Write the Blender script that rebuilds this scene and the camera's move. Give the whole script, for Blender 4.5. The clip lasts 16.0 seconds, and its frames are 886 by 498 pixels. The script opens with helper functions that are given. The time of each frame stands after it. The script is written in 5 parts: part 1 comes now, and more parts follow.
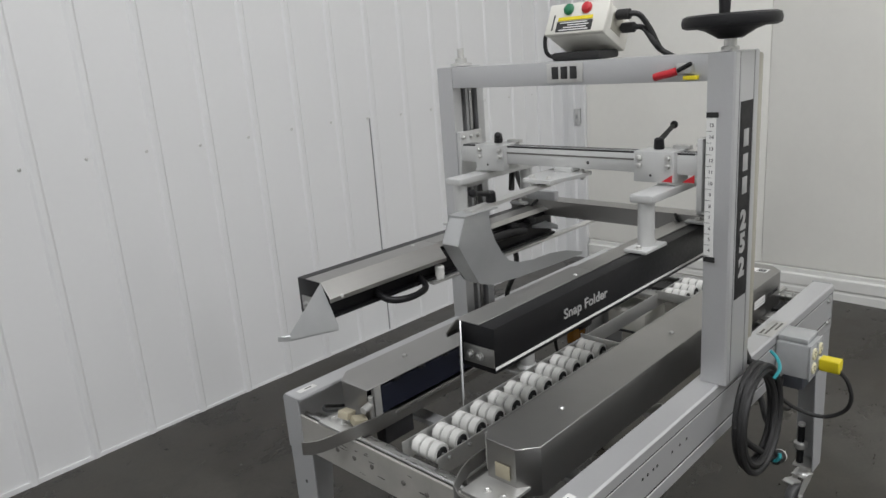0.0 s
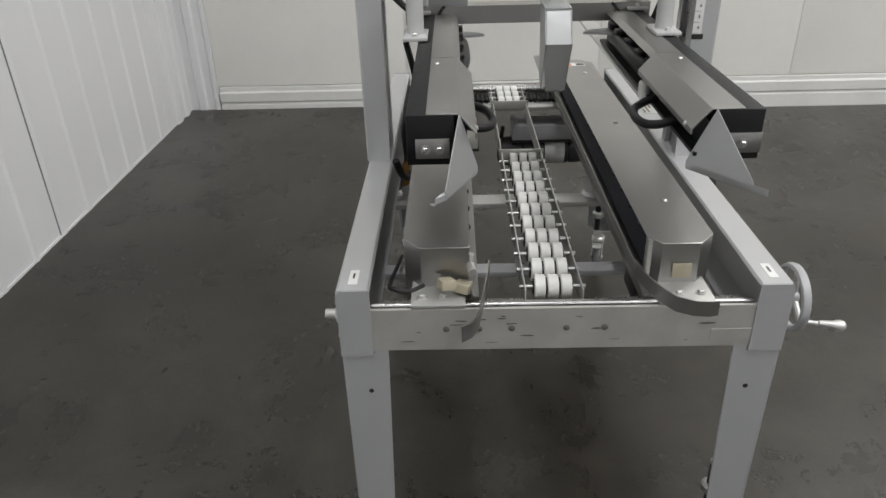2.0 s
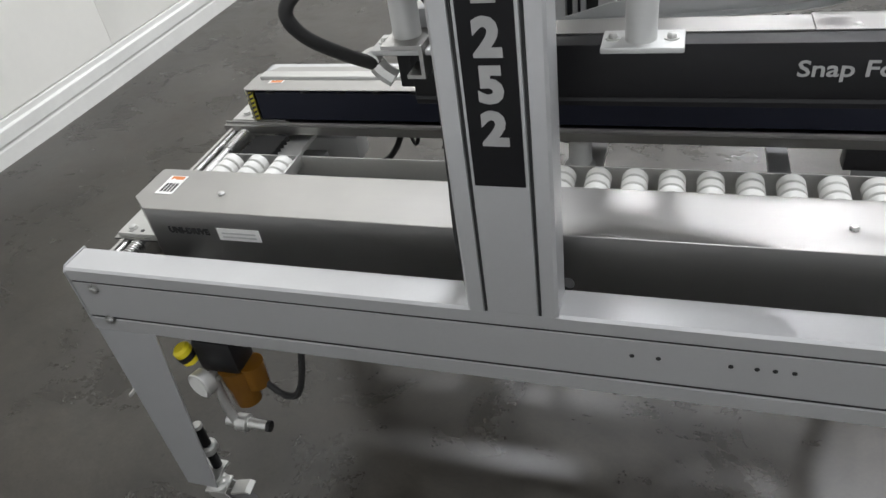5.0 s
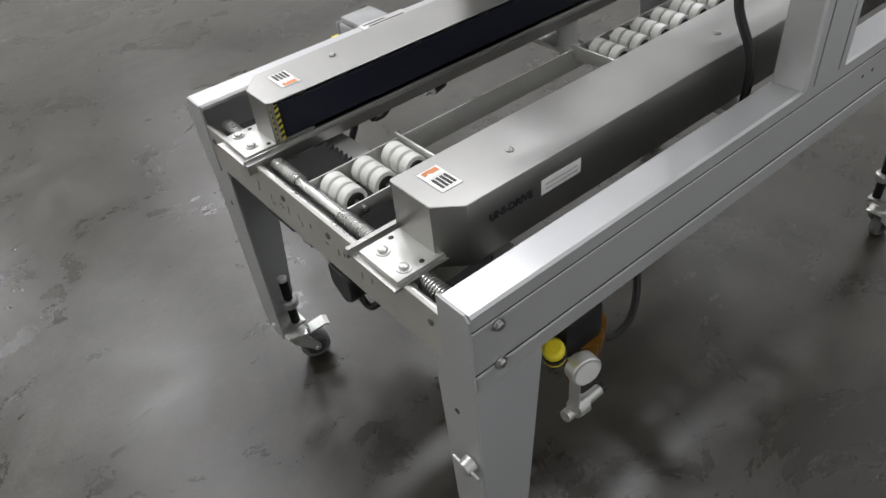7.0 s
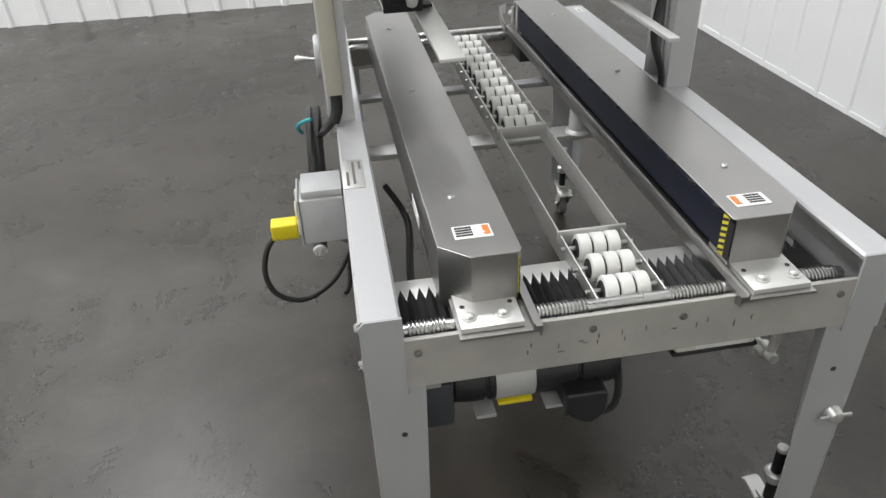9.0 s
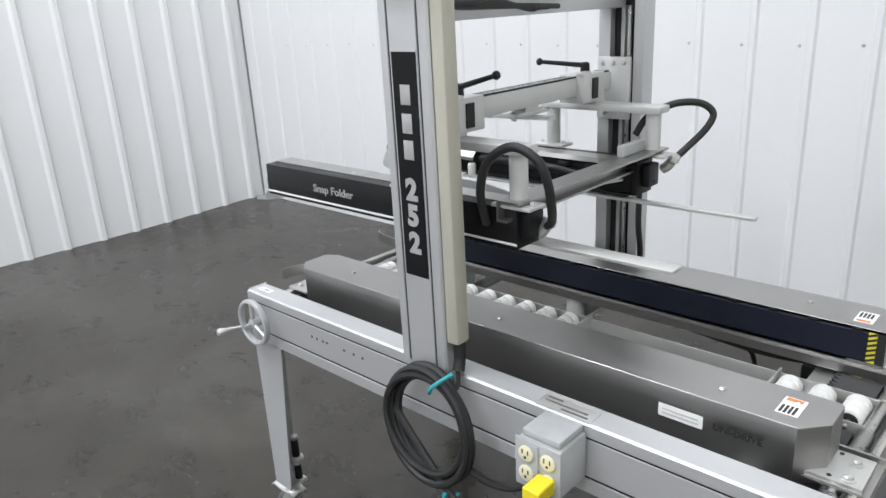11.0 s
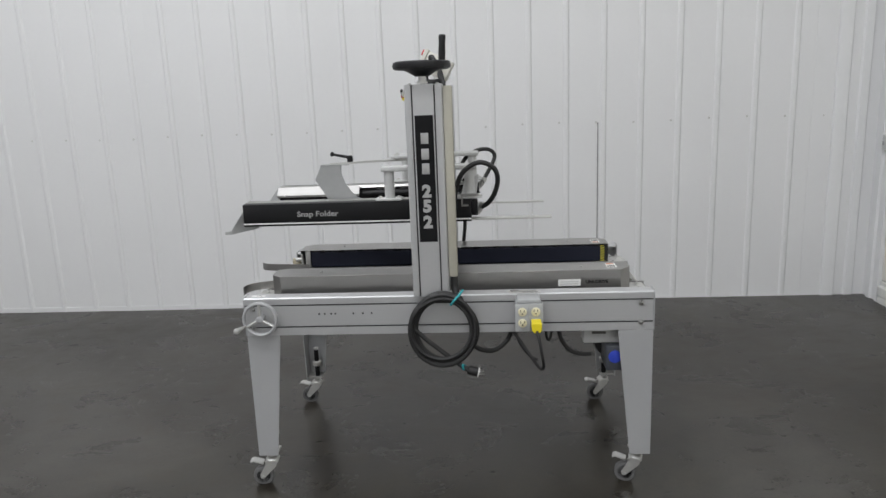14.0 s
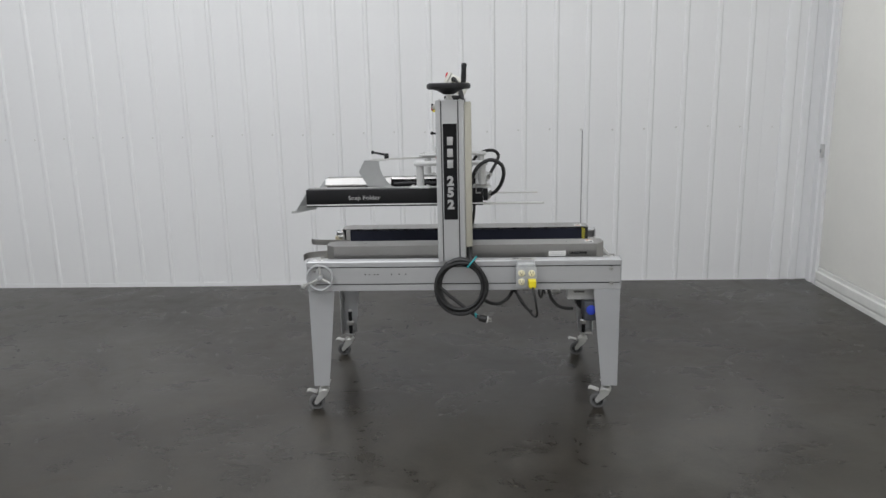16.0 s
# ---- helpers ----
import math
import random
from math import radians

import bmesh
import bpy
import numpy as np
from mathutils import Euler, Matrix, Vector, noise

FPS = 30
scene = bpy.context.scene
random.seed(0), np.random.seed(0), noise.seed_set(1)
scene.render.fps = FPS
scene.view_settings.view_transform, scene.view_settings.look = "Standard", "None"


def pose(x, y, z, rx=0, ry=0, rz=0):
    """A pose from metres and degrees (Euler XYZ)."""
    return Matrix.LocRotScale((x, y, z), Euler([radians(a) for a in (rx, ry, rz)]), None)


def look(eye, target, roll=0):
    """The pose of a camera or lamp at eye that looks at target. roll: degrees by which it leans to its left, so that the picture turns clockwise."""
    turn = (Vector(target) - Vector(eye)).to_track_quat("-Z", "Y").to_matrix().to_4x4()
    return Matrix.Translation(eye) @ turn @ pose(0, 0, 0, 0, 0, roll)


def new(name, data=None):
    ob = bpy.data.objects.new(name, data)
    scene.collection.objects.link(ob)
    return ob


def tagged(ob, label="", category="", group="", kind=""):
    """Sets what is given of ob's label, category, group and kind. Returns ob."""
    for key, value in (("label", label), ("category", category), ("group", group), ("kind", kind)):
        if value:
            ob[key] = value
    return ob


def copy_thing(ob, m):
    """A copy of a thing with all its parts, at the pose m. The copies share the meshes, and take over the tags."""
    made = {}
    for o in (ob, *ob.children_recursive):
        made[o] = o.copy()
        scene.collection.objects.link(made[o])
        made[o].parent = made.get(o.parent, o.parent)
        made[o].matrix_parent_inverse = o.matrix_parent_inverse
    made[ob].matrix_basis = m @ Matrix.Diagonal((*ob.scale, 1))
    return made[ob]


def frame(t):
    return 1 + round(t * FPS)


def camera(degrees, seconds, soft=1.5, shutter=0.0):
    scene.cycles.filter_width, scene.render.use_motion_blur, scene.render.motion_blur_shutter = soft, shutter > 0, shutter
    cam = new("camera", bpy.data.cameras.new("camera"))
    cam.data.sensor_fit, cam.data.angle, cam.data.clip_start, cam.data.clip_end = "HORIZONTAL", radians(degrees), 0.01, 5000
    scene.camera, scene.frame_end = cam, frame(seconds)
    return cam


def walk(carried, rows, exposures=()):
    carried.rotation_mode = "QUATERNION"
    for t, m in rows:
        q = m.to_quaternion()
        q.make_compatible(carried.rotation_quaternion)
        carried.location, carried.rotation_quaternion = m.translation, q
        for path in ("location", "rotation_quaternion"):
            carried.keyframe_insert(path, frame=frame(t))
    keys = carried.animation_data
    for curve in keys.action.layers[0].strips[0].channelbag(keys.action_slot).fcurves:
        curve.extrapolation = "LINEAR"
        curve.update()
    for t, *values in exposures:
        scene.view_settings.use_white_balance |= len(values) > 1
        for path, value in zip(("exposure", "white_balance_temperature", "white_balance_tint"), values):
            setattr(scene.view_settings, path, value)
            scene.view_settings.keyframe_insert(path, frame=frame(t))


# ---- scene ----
cam = camera(63.4, 16.0)
PATH = [
    (0, (-0.859, -0.612, 1.531), (0.517, 0.742, 1.006), -4.3),
    (0.5, (-1.009, -0.299, 1.546), (0.628, 0.746, 1.067), -1.7),
    (1, (-1.113, -0.009, 1.527), (0.687, 0.694, 1.01), -1.7),
    (1.5, (-1.086, 0.292, 1.461), (0.742, 0.649, 0.733), -2.1),
    (2, (-1.087, 0.598, 1.433), (0.668, 0.637, 0.475), -1.6),
    (2.5, (-0.99, 0.813, 1.42), (0.696, 0.528, 0.383), -0.9),
    (3, (-0.831, 1.069, 1.436), (0.688, 0.318, 0.373), -1.5),
    (3.5, (-0.622, 1.309, 1.451), (0.626, 0.203, 0.347), -4.5),
    (4, (-0.255, 1.435, 1.452), (0.769, 0.183, 0.276), -6.2),
    (4.5, (0.125, 1.547, 1.453), (0.878, 0.127, 0.263), -8.1),
    (5, (0.496, 1.524, 1.443), (1.08, 0.048, 0.227), -9.3),
    (5.2, (0.651, 1.528, 1.443), (1.136, 0.009, 0.235), -6.7),
    (7.3, (1.962, 1.152, 1.368), (0.884, 0.09, 0.061), -7.0),
    (7.5, (2.046, 1.033, 1.374), (0.845, 0.114, 0.066), -6.4),
    (8, (2.266, 0.681, 1.361), (0.824, 0.143, 0.083), -5.1),
    (8.5, (2.31, 0.364, 1.357), (0.698, 0.182, 0.187), -5.7),
    (8.7, (2.292, 0.222, 1.361), (0.639, 0.219, 0.234), -4.4),
    (10.8, (1.741, -0.898, 1.459), (0.383, 0.338, 0.666), -1.3),
    (11, (1.652, -0.951, 1.47), (0.347, 0.419, 0.821), -3.1),
    (11.5, (1.4, -1.122, 1.487), (0.394, 0.522, 0.954), -2.0),
    (12, (1.176, -1.341, 1.495), (0.502, 0.488, 1.047), -3.4),
    (12.5, (0.977, -1.497, 1.5), (0.556, 0.42, 1.117), -4.6),
    (13, (0.905, -1.785, 1.507), (0.693, 0.167, 1.125), -5.5),
    (13.5, (0.928, -2.093, 1.497), (0.765, -0.14, 1.1), -2.3),
    (14, (0.902, -2.459, 1.466), (0.769, -0.51, 1.037), -2.2),
    (14.5, (0.893, -2.785, 1.486), (0.819, -0.853, 0.973), -0.4),
    (15, (0.83, -3.079, 1.497), (0.704, -1.15, 0.982), 0.7),
    (15.5, (0.763, -3.246, 1.506), (0.649, -1.313, 1.005), -1.9),
    (16, (0.806, -3.265, 1.523), (0.71, -1.313, 1.099), -1.2),
]
EXPOSURES = [(0, -0.56, 6500, 10), (1.5, -0.5, 6600, 10), (2.5, -0.3, 6550, 10), (3.5, -0.2, 6350, 10), (5, -0.02, 6400, 10), (7.5, -0.22, 6500, 10), (8.5, 0.12, 6550, 10),
             (11, 0.15, 6250, 10), (12.5, -0.2, 6300, 10), (14.5, -0.5, 6450, 10), (16, -0.45, 6400, 10)]
walk(cam, [(t, look(e, a, r)) for t, e, a, r in PATH], EXPOSURES)

# world and lamps
world = bpy.data.worlds.new("world")
scene.world = world
world.use_nodes = True
world.node_tree.nodes["Background"].inputs[0].default_value = (0.9, 0.95, 1.0, 1)
world.node_tree.nodes["Background"].inputs[1].default_value = 0.05
LAMP_POWER = 114
LAMP_Z = 6.2
# (-1.2, -10.4), (-0.8, 0.6) and (-2.6, -2.2) are added fill, reflections place the rest
LAMPS = [(1.2, -6.6), (-1.1, -6.8), (-1.3, -2.9), (3.0, -10.2), (-1.2, -10.4), (1.8, -3.2), (-0.8, 0.6), (-2.6, -2.2)]

L, W, ZT = 1.47, 0.818, 0.757

# ---------------------------------------------------------------- materials


def material(name, color, rough=0.5, metal=0.0, grain=0.06, grain_scale=60.0, stain=0.08, stain_scale=3.0,
             bump=0.05, rough_var=0.1, stretch=(1, 1, 1), island=0.0, coat=0.0):
    m = bpy.data.materials.new(name)
    m.use_nodes = True
    n, k = m.node_tree.nodes, m.node_tree.links
    b = n["Principled BSDF"]
    tc = n.new("ShaderNodeTexCoord")
    mp = n.new("ShaderNodeMapping")
    mp.inputs["Scale"].default_value = stretch
    k.new(tc.outputs["Object"], mp.inputs["Vector"])
    fine = n.new("ShaderNodeTexNoise")
    fine.inputs["Scale"].default_value, fine.inputs["Detail"].default_value = grain_scale, 5
    big = n.new("ShaderNodeTexNoise")
    big.inputs["Scale"].default_value, big.inputs["Detail"].default_value = stain_scale, 6
    k.new(mp.outputs["Vector"], fine.inputs["Vector"])
    k.new(tc.outputs["Object"], big.inputs["Vector"])
    val = n.new("ShaderNodeMath"); val.operation = "MULTIPLY_ADD"
    k.new(fine.outputs["Fac"], val.inputs[0]); val.inputs[1].default_value = 2 * grain; val.inputs[2].default_value = 1 - grain
    val2 = n.new("ShaderNodeMath"); val2.operation = "MULTIPLY_ADD"
    k.new(big.outputs["Fac"], val2.inputs[0]); val2.inputs[1].default_value = 2 * stain; val2.inputs[2].default_value = 1 - stain
    mul = n.new("ShaderNodeMath"); mul.operation = "MULTIPLY"
    k.new(val.outputs[0], mul.inputs[0]); k.new(val2.outputs[0], mul.inputs[1])
    last = mul
    if island:
        info = n.new("ShaderNodeObjectInfo")
        m3 = n.new("ShaderNodeMath"); m3.operation = "MULTIPLY_ADD"
        k.new(info.outputs["Random"], m3.inputs[0]); m3.inputs[1].default_value = island; m3.inputs[2].default_value = 1 - island / 2
        m4 = n.new("ShaderNodeMath"); m4.operation = "MULTIPLY"
        k.new(mul.outputs[0], m4.inputs[0]); k.new(m3.outputs[0], m4.inputs[1])
        last = m4
    hsv = n.new("ShaderNodeHueSaturation")
    hsv.inputs["Color"].default_value = (*color, 1)
    k.new(last.outputs[0], hsv.inputs["Value"])
    k.new(hsv.outputs["Color"], b.inputs["Base Color"])
    rr = n.new("ShaderNodeMath"); rr.operation = "MULTIPLY_ADD"; rr.use_clamp = True
    k.new(fine.outputs["Fac"], rr.inputs[0]); rr.inputs[1].default_value = 2 * rough_var; rr.inputs[2].default_value = rough - rough_var
    k.new(rr.outputs[0], b.inputs["Roughness"])
    b.inputs["Metallic"].default_value = metal
    b.inputs["Coat Weight"].default_value = coat
    if bump:
        bp = n.new("ShaderNodeBump")
        bp.inputs["Strength"].default_value, bp.inputs["Distance"].default_value = min(1.0, bump * 6), 0.00015
        k.new(fine.outputs["Fac"], bp.inputs["Height"])
        k.new(bp.outputs["Normal"], b.inputs["Normal"])
    return m


def floor_material():
    m = bpy.data.materials.new("sealed_concrete")
    m.use_nodes = True
    n, k = m.node_tree.nodes, m.node_tree.links
    b = n["Principled BSDF"]
    tc = n.new("ShaderNodeTexCoord")

    def noise_tex(scale, detail=6, rough=0.6, dist=0.0):
        t = n.new("ShaderNodeTexNoise")
        t.inputs["Scale"].default_value, t.inputs["Detail"].default_value = scale, detail
        t.inputs["Roughness"].default_value, t.inputs["Distortion"].default_value = rough, dist
        k.new(tc.outputs["Object"], t.inputs["Vector"])
        return t

    def ramp(src, *stops):
        r = n.new("ShaderNodeValToRGB")
        while len(r.color_ramp.elements) < len(stops):
            r.color_ramp.elements.new(0.5)
        for e, (p, c) in zip(r.color_ramp.elements, stops):
            e.position, e.color = p, (*c, 1)
        k.new(src, r.inputs[0])
        return r

    clouds = noise_tex(0.8, 6, 0.6, 0.4)
    mid = noise_tex(3.4, 9, 0.72, 0.6)
    blot = noise_tex(7.5, 5, 0.62, 1.6)
    fine = noise_tex(95, 5)
    spots = noise_tex(30, 1, 0.4)
    swirl = noise_tex(2.1, 4, 0.55, 2.4)
    # long trowel and drag marks
    mp = n.new("ShaderNodeMapping")
    mp.inputs["Rotation"].default_value = (0, 0, 0.5)
    mp.inputs["Scale"].default_value = (1.0, 4.0, 1.0)
    k.new(tc.outputs["Object"], mp.inputs["Vector"])
    drag = n.new("ShaderNodeTexNoise")
    drag.inputs["Scale"].default_value, drag.inputs["Detail"].default_value = 2.2, 8
    drag.inputs["Roughness"].default_value, drag.inputs["Distortion"].default_value = 0.72, 0.8
    k.new(mp.outputs["Vector"], drag.inputs["Vector"])

    def times(a, b, fac=1.0):
        x = n.new("ShaderNodeMix"); x.data_type, x.blend_type = "RGBA", "MULTIPLY"
        x.inputs["Factor"].default_value = fac
        k.new(a, x.inputs[6]); k.new(b, x.inputs[7])
        return x.outputs[2]

    base = ramp(clouds.outputs["Fac"], (0.36, FLOOR_DARK), (0.50, FLOOR_MID), (0.66, FLOOR_LIGHT))
    midr = ramp(mid.outputs["Fac"], (0.32, (0.55, 0.52, 0.48)), (0.50, (0.97, 0.965, 0.955)), (0.68, (1.45, 1.44, 1.42)))
    col = times(base.outputs["Color"], midr.outputs["Color"])
    blotr = ramp(blot.outputs["Fac"], (0.30, (0.55, 0.53, 0.50)), (0.42, (1, 1, 1)), (0.70, (1.12, 1.11, 1.09)))
    col = times(col, blotr.outputs["Color"], 0.28)
    dragr = ramp(drag.outputs["Fac"], (0.30, (0.72, 0.71, 0.70)), (0.50, (1, 1, 1)), (0.72, (1.35, 1.34, 1.33)))
    col = times(col, dragr.outputs["Color"], 0.35)
    # thin crooked dark lines where two noises meet
    lines = ramp(swirl.outputs["Fac"], (0.492, (1, 1, 1)), (0.4985, (0.55, 0.54, 0.52)), (0.505, (1, 1, 1)))
    col = times(col, lines.outputs["Color"], 0.45)
    spotr = ramp(spots.outputs["Fac"], (0.19, (0.3, 0.3, 0.3)), (0.23, (1, 1, 1)))
    col = times(col, spotr.outputs["Color"], 0.65)
    finer = ramp(fine.outputs["Fac"], (0.3, (0.86, 0.86, 0.86)), (0.7, (1.12, 1.12, 1.12)))
    col = times(col, finer.outputs["Color"])
    k.new(col, b.inputs["Base Color"])
    rr = ramp(mid.outputs["Fac"], (0.30, (0.22,) * 3), (0.50, (0.30,) * 3), (0.70, (0.42,) * 3))
    rd = ramp(drag.outputs["Fac"], (0.35, (0.92,) * 3), (0.65, (1.12,) * 3))
    k.new(times(rr.outputs["Color"], rd.outputs["Color"]), b.inputs["Roughness"])
    b.inputs["Specular IOR Level"].default_value = 0.55
    height = None
    for src, amount in ((mid, 1.0), (blot, 0.35), (drag, 0.25), (fine, 0.04)):
        a = n.new("ShaderNodeMath"); a.operation = "MULTIPLY_ADD"
        k.new(src.outputs["Fac"], a.inputs[0]); a.inputs[1].default_value = amount
        if height is None:
            a.inputs[2].default_value = 0
        else:
            k.new(height.outputs[0], a.inputs[2])
        height = a
    bp = n.new("ShaderNodeBump")
    bp.inputs["Strength"].default_value, bp.inputs["Distance"].default_value = 0.25, 0.003
    k.new(height.outputs[0], bp.inputs["Height"])
    k.new(bp.outputs["Normal"], b.inputs["Normal"])
    return m


FLOOR_DARK, FLOOR_MID, FLOOR_LIGHT = (0.0150, 0.0120, 0.0076), (0.0285, 0.0252, 0.0194), (0.050, 0.0472, 0.0408)

M_FLOOR = floor_material()
M_WHITE = material("white_sheet_metal", (0.735, 0.74, 0.74), 0.42, 0, 0.015, 40, 0.035, 1.3, 0.02, 0.05)
M_CREAM = material("cream_wall_paint", (0.91, 0.90, 0.845), 0.6, 0, 0.02, 30, 0.10, 1.1, 0.04, 0.06)
M_KERB = material("painted_kerb", (0.70, 0.70, 0.67), 0.6, 0, 0.05, 30, 0.12, 4, 0.08)
M_CEIL = material("ceiling_paint", (0.45, 0.45, 0.45), 0.8, 0, 0.02, 10, 0.05, 1, 0)
M_SEAM = material("dark_joint", (0.22, 0.22, 0.22), 0.8)
M_ALU = material("grey_anodised_aluminium", (0.53, 0.535, 0.54), 0.37, 0.5, 0.03, 160, 0.05, 5, 0.03, 0.06)
M_FRAME = material("grey_painted_steel", (0.38, 0.385, 0.39), 0.4, 0.1, 0.03, 120, 0.06, 6, 0.04, 0.06)
M_ENDBAR = material("scuffed_end_plate", (0.43, 0.42, 0.39), 0.42, 0.3, 0.05, 90, 0.22, 14, 0.05, 0.1)
M_STEEL = material("brushed_stainless", (0.385, 0.38, 0.368), 0.36, 1.0, 0.035, 220, 0.16, 5, 0.012, 0.05, (0.05, 1, 1))
M_ZINC = material("zinc_plate", (0.60, 0.60, 0.58), 0.38, 0.7, 0.06, 80, 0.10, 8, 0.05)
M_BRACKET = material("pale_grey_coated_steel", (0.55, 0.555, 0.545), 0.4, 0.25, 0.03, 90, 0.06, 8, 0.03)
M_PLOW = material("dull_galvanised_sheet", (0.46, 0.47, 0.47), 0.36, 0.6, 0.04, 60, 0.12, 9, 0.04)
M_BLACK = material("black_powder_coat", (0.008, 0.008, 0.009), 0.42, 0, 0.1, 120, 0.15, 6, 0.06)
M_PLASTIC = material("black_plastic", (0.011, 0.011, 0.012), 0.42, 0, 0.1, 90, 0.1, 6, 0.04)
M_RUBBER = material("black_rubber", (0.013, 0.013, 0.013), 0.55, 0, 0.1, 140, 0.12, 10, 0.05)
M_BELT = material("navy_belt", (0.010, 0.012, 0.023), 0.5, 0, 0.1, 200, 0.15, 8, 0.08)
for dull in (M_BLACK, M_PLASTIC, M_BELT):
    dull.node_tree.nodes["Principled BSDF"].inputs["Specular IOR Level"].default_value = 0.28
# near-black colour that stands in for shade in slots, grooves and gaps
M_DARK = material("recess_shade", (0.016, 0.016, 0.016), 0.6)
M_MOTOR = material("charcoal_motor_paint", (0.020, 0.020, 0.022), 0.4, 0, 0.08, 80, 0.15, 12, 0.05)
M_GEAR = material("blue_grey_casting", (0.055, 0.060, 0.070), 0.45, 0, 0.08, 80, 0.15, 12, 0.05)
M_ROLLER = material("white_plastic_wheel", (0.72, 0.72, 0.69), 0.45, 0, 0.03, 60, 0.08, 20, 0.02, 0.05, (1, 1, 1), 0.1)
M_AXLE = material("axle_steel", (0.5, 0.5, 0.49), 0.3, 1, 0.05, 90, 0.1, 10, 0.03)
M_CREAMPL = material("aged_cream_plastic", (0.40, 0.385, 0.32), 0.45, 0, 0.04, 40, 0.12, 9, 0.03)
M_BOXPL = material("white_plastic_box", (0.68, 0.67, 0.61), 0.45, 0, 0.03, 60, 0.07, 12, 0.02)
M_CLEAR = material("grey_outlet_casing", (0.40, 0.41, 0.41), 0.22, 0.0, 0.06, 40, 0.15, 18, 0.06)
M_OUTLET = material("ivory_receptacle", (0.72, 0.68, 0.48), 0.4)
M_YELLOW = material("yellow_plastic", (0.75, 0.62, 0.02), 0.4)
M_HAZ = material("hazard_yellow", (0.65, 0.58, 0.05), 0.5)
M_TEAL = material("teal_tie", (0.03, 0.30, 0.33), 0.45)
M_RED = material("red_plastic", (0.5, 0.015, 0.025), 0.35)
M_GREEN = material("green_button", (0.01, 0.16, 0.07), 0.35)
M_BLUE = material("blue_cap", (0.03, 0.06, 0.45), 0.4)
M_AMBER = material("amber_bowl", (0.16, 0.07, 0.008), 0.22, 0, 0.06, 60, 0.15, 20)
M_LABEL = material("white_label", (0.78, 0.78, 0.76), 0.45)
M_ORANGE = material("orange_print", (0.62, 0.2, 0.05), 0.45)
M_INK = material("black_print", (0.02, 0.02, 0.02), 0.5)
M_LETTER = material("silver_lettering", (0.40, 0.40, 0.395), 0.45, 0.2, 0.05, 80, 0.15, 30)
M_PLATE = material("black_decal", (0.007, 0.007, 0.008), 0.42, 0, 0.1, 60, 0.2, 12)
M_PLATE.node_tree.nodes["Principled BSDF"].inputs["Specular IOR Level"].default_value = 0.2
M_SCUFF = material("scuff_marks", (0.12, 0.115, 0.105), 0.6)
M_TAPE = material("tan_block", (0.42, 0.38, 0.28), 0.55, 0, 0.05, 60, 0.15, 25)
M_TREAD = material("grey_caster_tread", (0.13, 0.13, 0.13), 0.5)
M_GLASS = material("gauge_face", (0.7, 0.7, 0.68), 0.15)

# ---------------------------------------------------------------- mesh helpers


def bx(bm, x0, y0, z0, x1, y1, z1, bevel=0.0):
    vs = [bm.verts.new((x, y, z)) for x in (x0, x1) for y in (y0, y1) for z in (z0, z1)]
    fs = [bm.faces.new([vs[i] for i in q]) for q in
          ((0, 1, 3, 2), (4, 6, 7, 5), (0, 4, 5, 1), (2, 3, 7, 6), (0, 2, 6, 4), (1, 5, 7, 3))]
    if bevel:
        es = list({e for f in fs for e in f.edges})
        bmesh.ops.bevel(bm, geom=es, offset=bevel, segments=2, affect="EDGES", profile=0.5)
    return bm


def ring(p, d, r, seg, up=None):
    d = Vector(d).normalized()
    u = d.cross(Vector((0, 0, 1)) if abs(d.z) < 0.9 else Vector((1, 0, 0))).normalized()
    v = d.cross(u)
    return [Vector(p) + r * (math.cos(2 * math.pi * i / seg) * u + math.sin(2 * math.pi * i / seg) * v) for i in range(seg)]


def loft(bm, rings, cap=True):
    rows = [[bm.verts.new(p) for p in r] for r in rings]
    for a, b in zip(rows, rows[1:]):
        for i in range(len(a)):
            j = (i + 1) % len(a)
            f = bm.faces.new((a[i], a[j], b[j], b[i]))
            f.smooth = True
    if cap:
        bm.faces.new(list(reversed(rows[0])))
        bm.faces.new(rows[-1])
    return bm


def lathe(bm, base, axis, profile, seg=20, cap=True):
    """profile: (distance along the axis, radius) pairs"""
    a = Vector(axis).normalized()
    return loft(bm, [ring(Vector(base) + a * h, a, max(r, 1e-4), seg) for h, r in profile], cap)


def cyl(bm, p0, p1, r, seg=16, r2=None):
    p0, p1 = Vector(p0), Vector(p1)
    ln = (p1 - p0).length
    r2 = r if r2 is None else r2
    e = min(0.15 * min(r, r2), ln * 0.2)
    return lathe(bm, p0, p1 - p0, [(0, r - e), (e, r), (ln - e, r2), (ln, r2 - e)], seg)


def prism(bm, pts, axis, a, b):
    """an outline in the two other axes (x,y / x,z / y,z order), drawn from a to b along the axis"""
    def put(p, h):
        return {"x": (h, p[0], p[1]), "y": (p[0], h, p[1]), "z": (p[0], p[1], h)}[axis]
    lo = [bm.verts.new(put(p, a)) for p in pts]
    hi = [bm.verts.new(put(p, b)) for p in pts]
    for i in range(len(pts)):
        j = (i + 1) % len(pts)
        bm.faces.new((lo[i], lo[j], hi[j], hi[i]))
    bm.faces.new(list(reversed(lo)))
    bm.faces.new(hi)
    bmesh.ops.recalc_face_normals(bm, faces=bm.faces[:])
    return bm


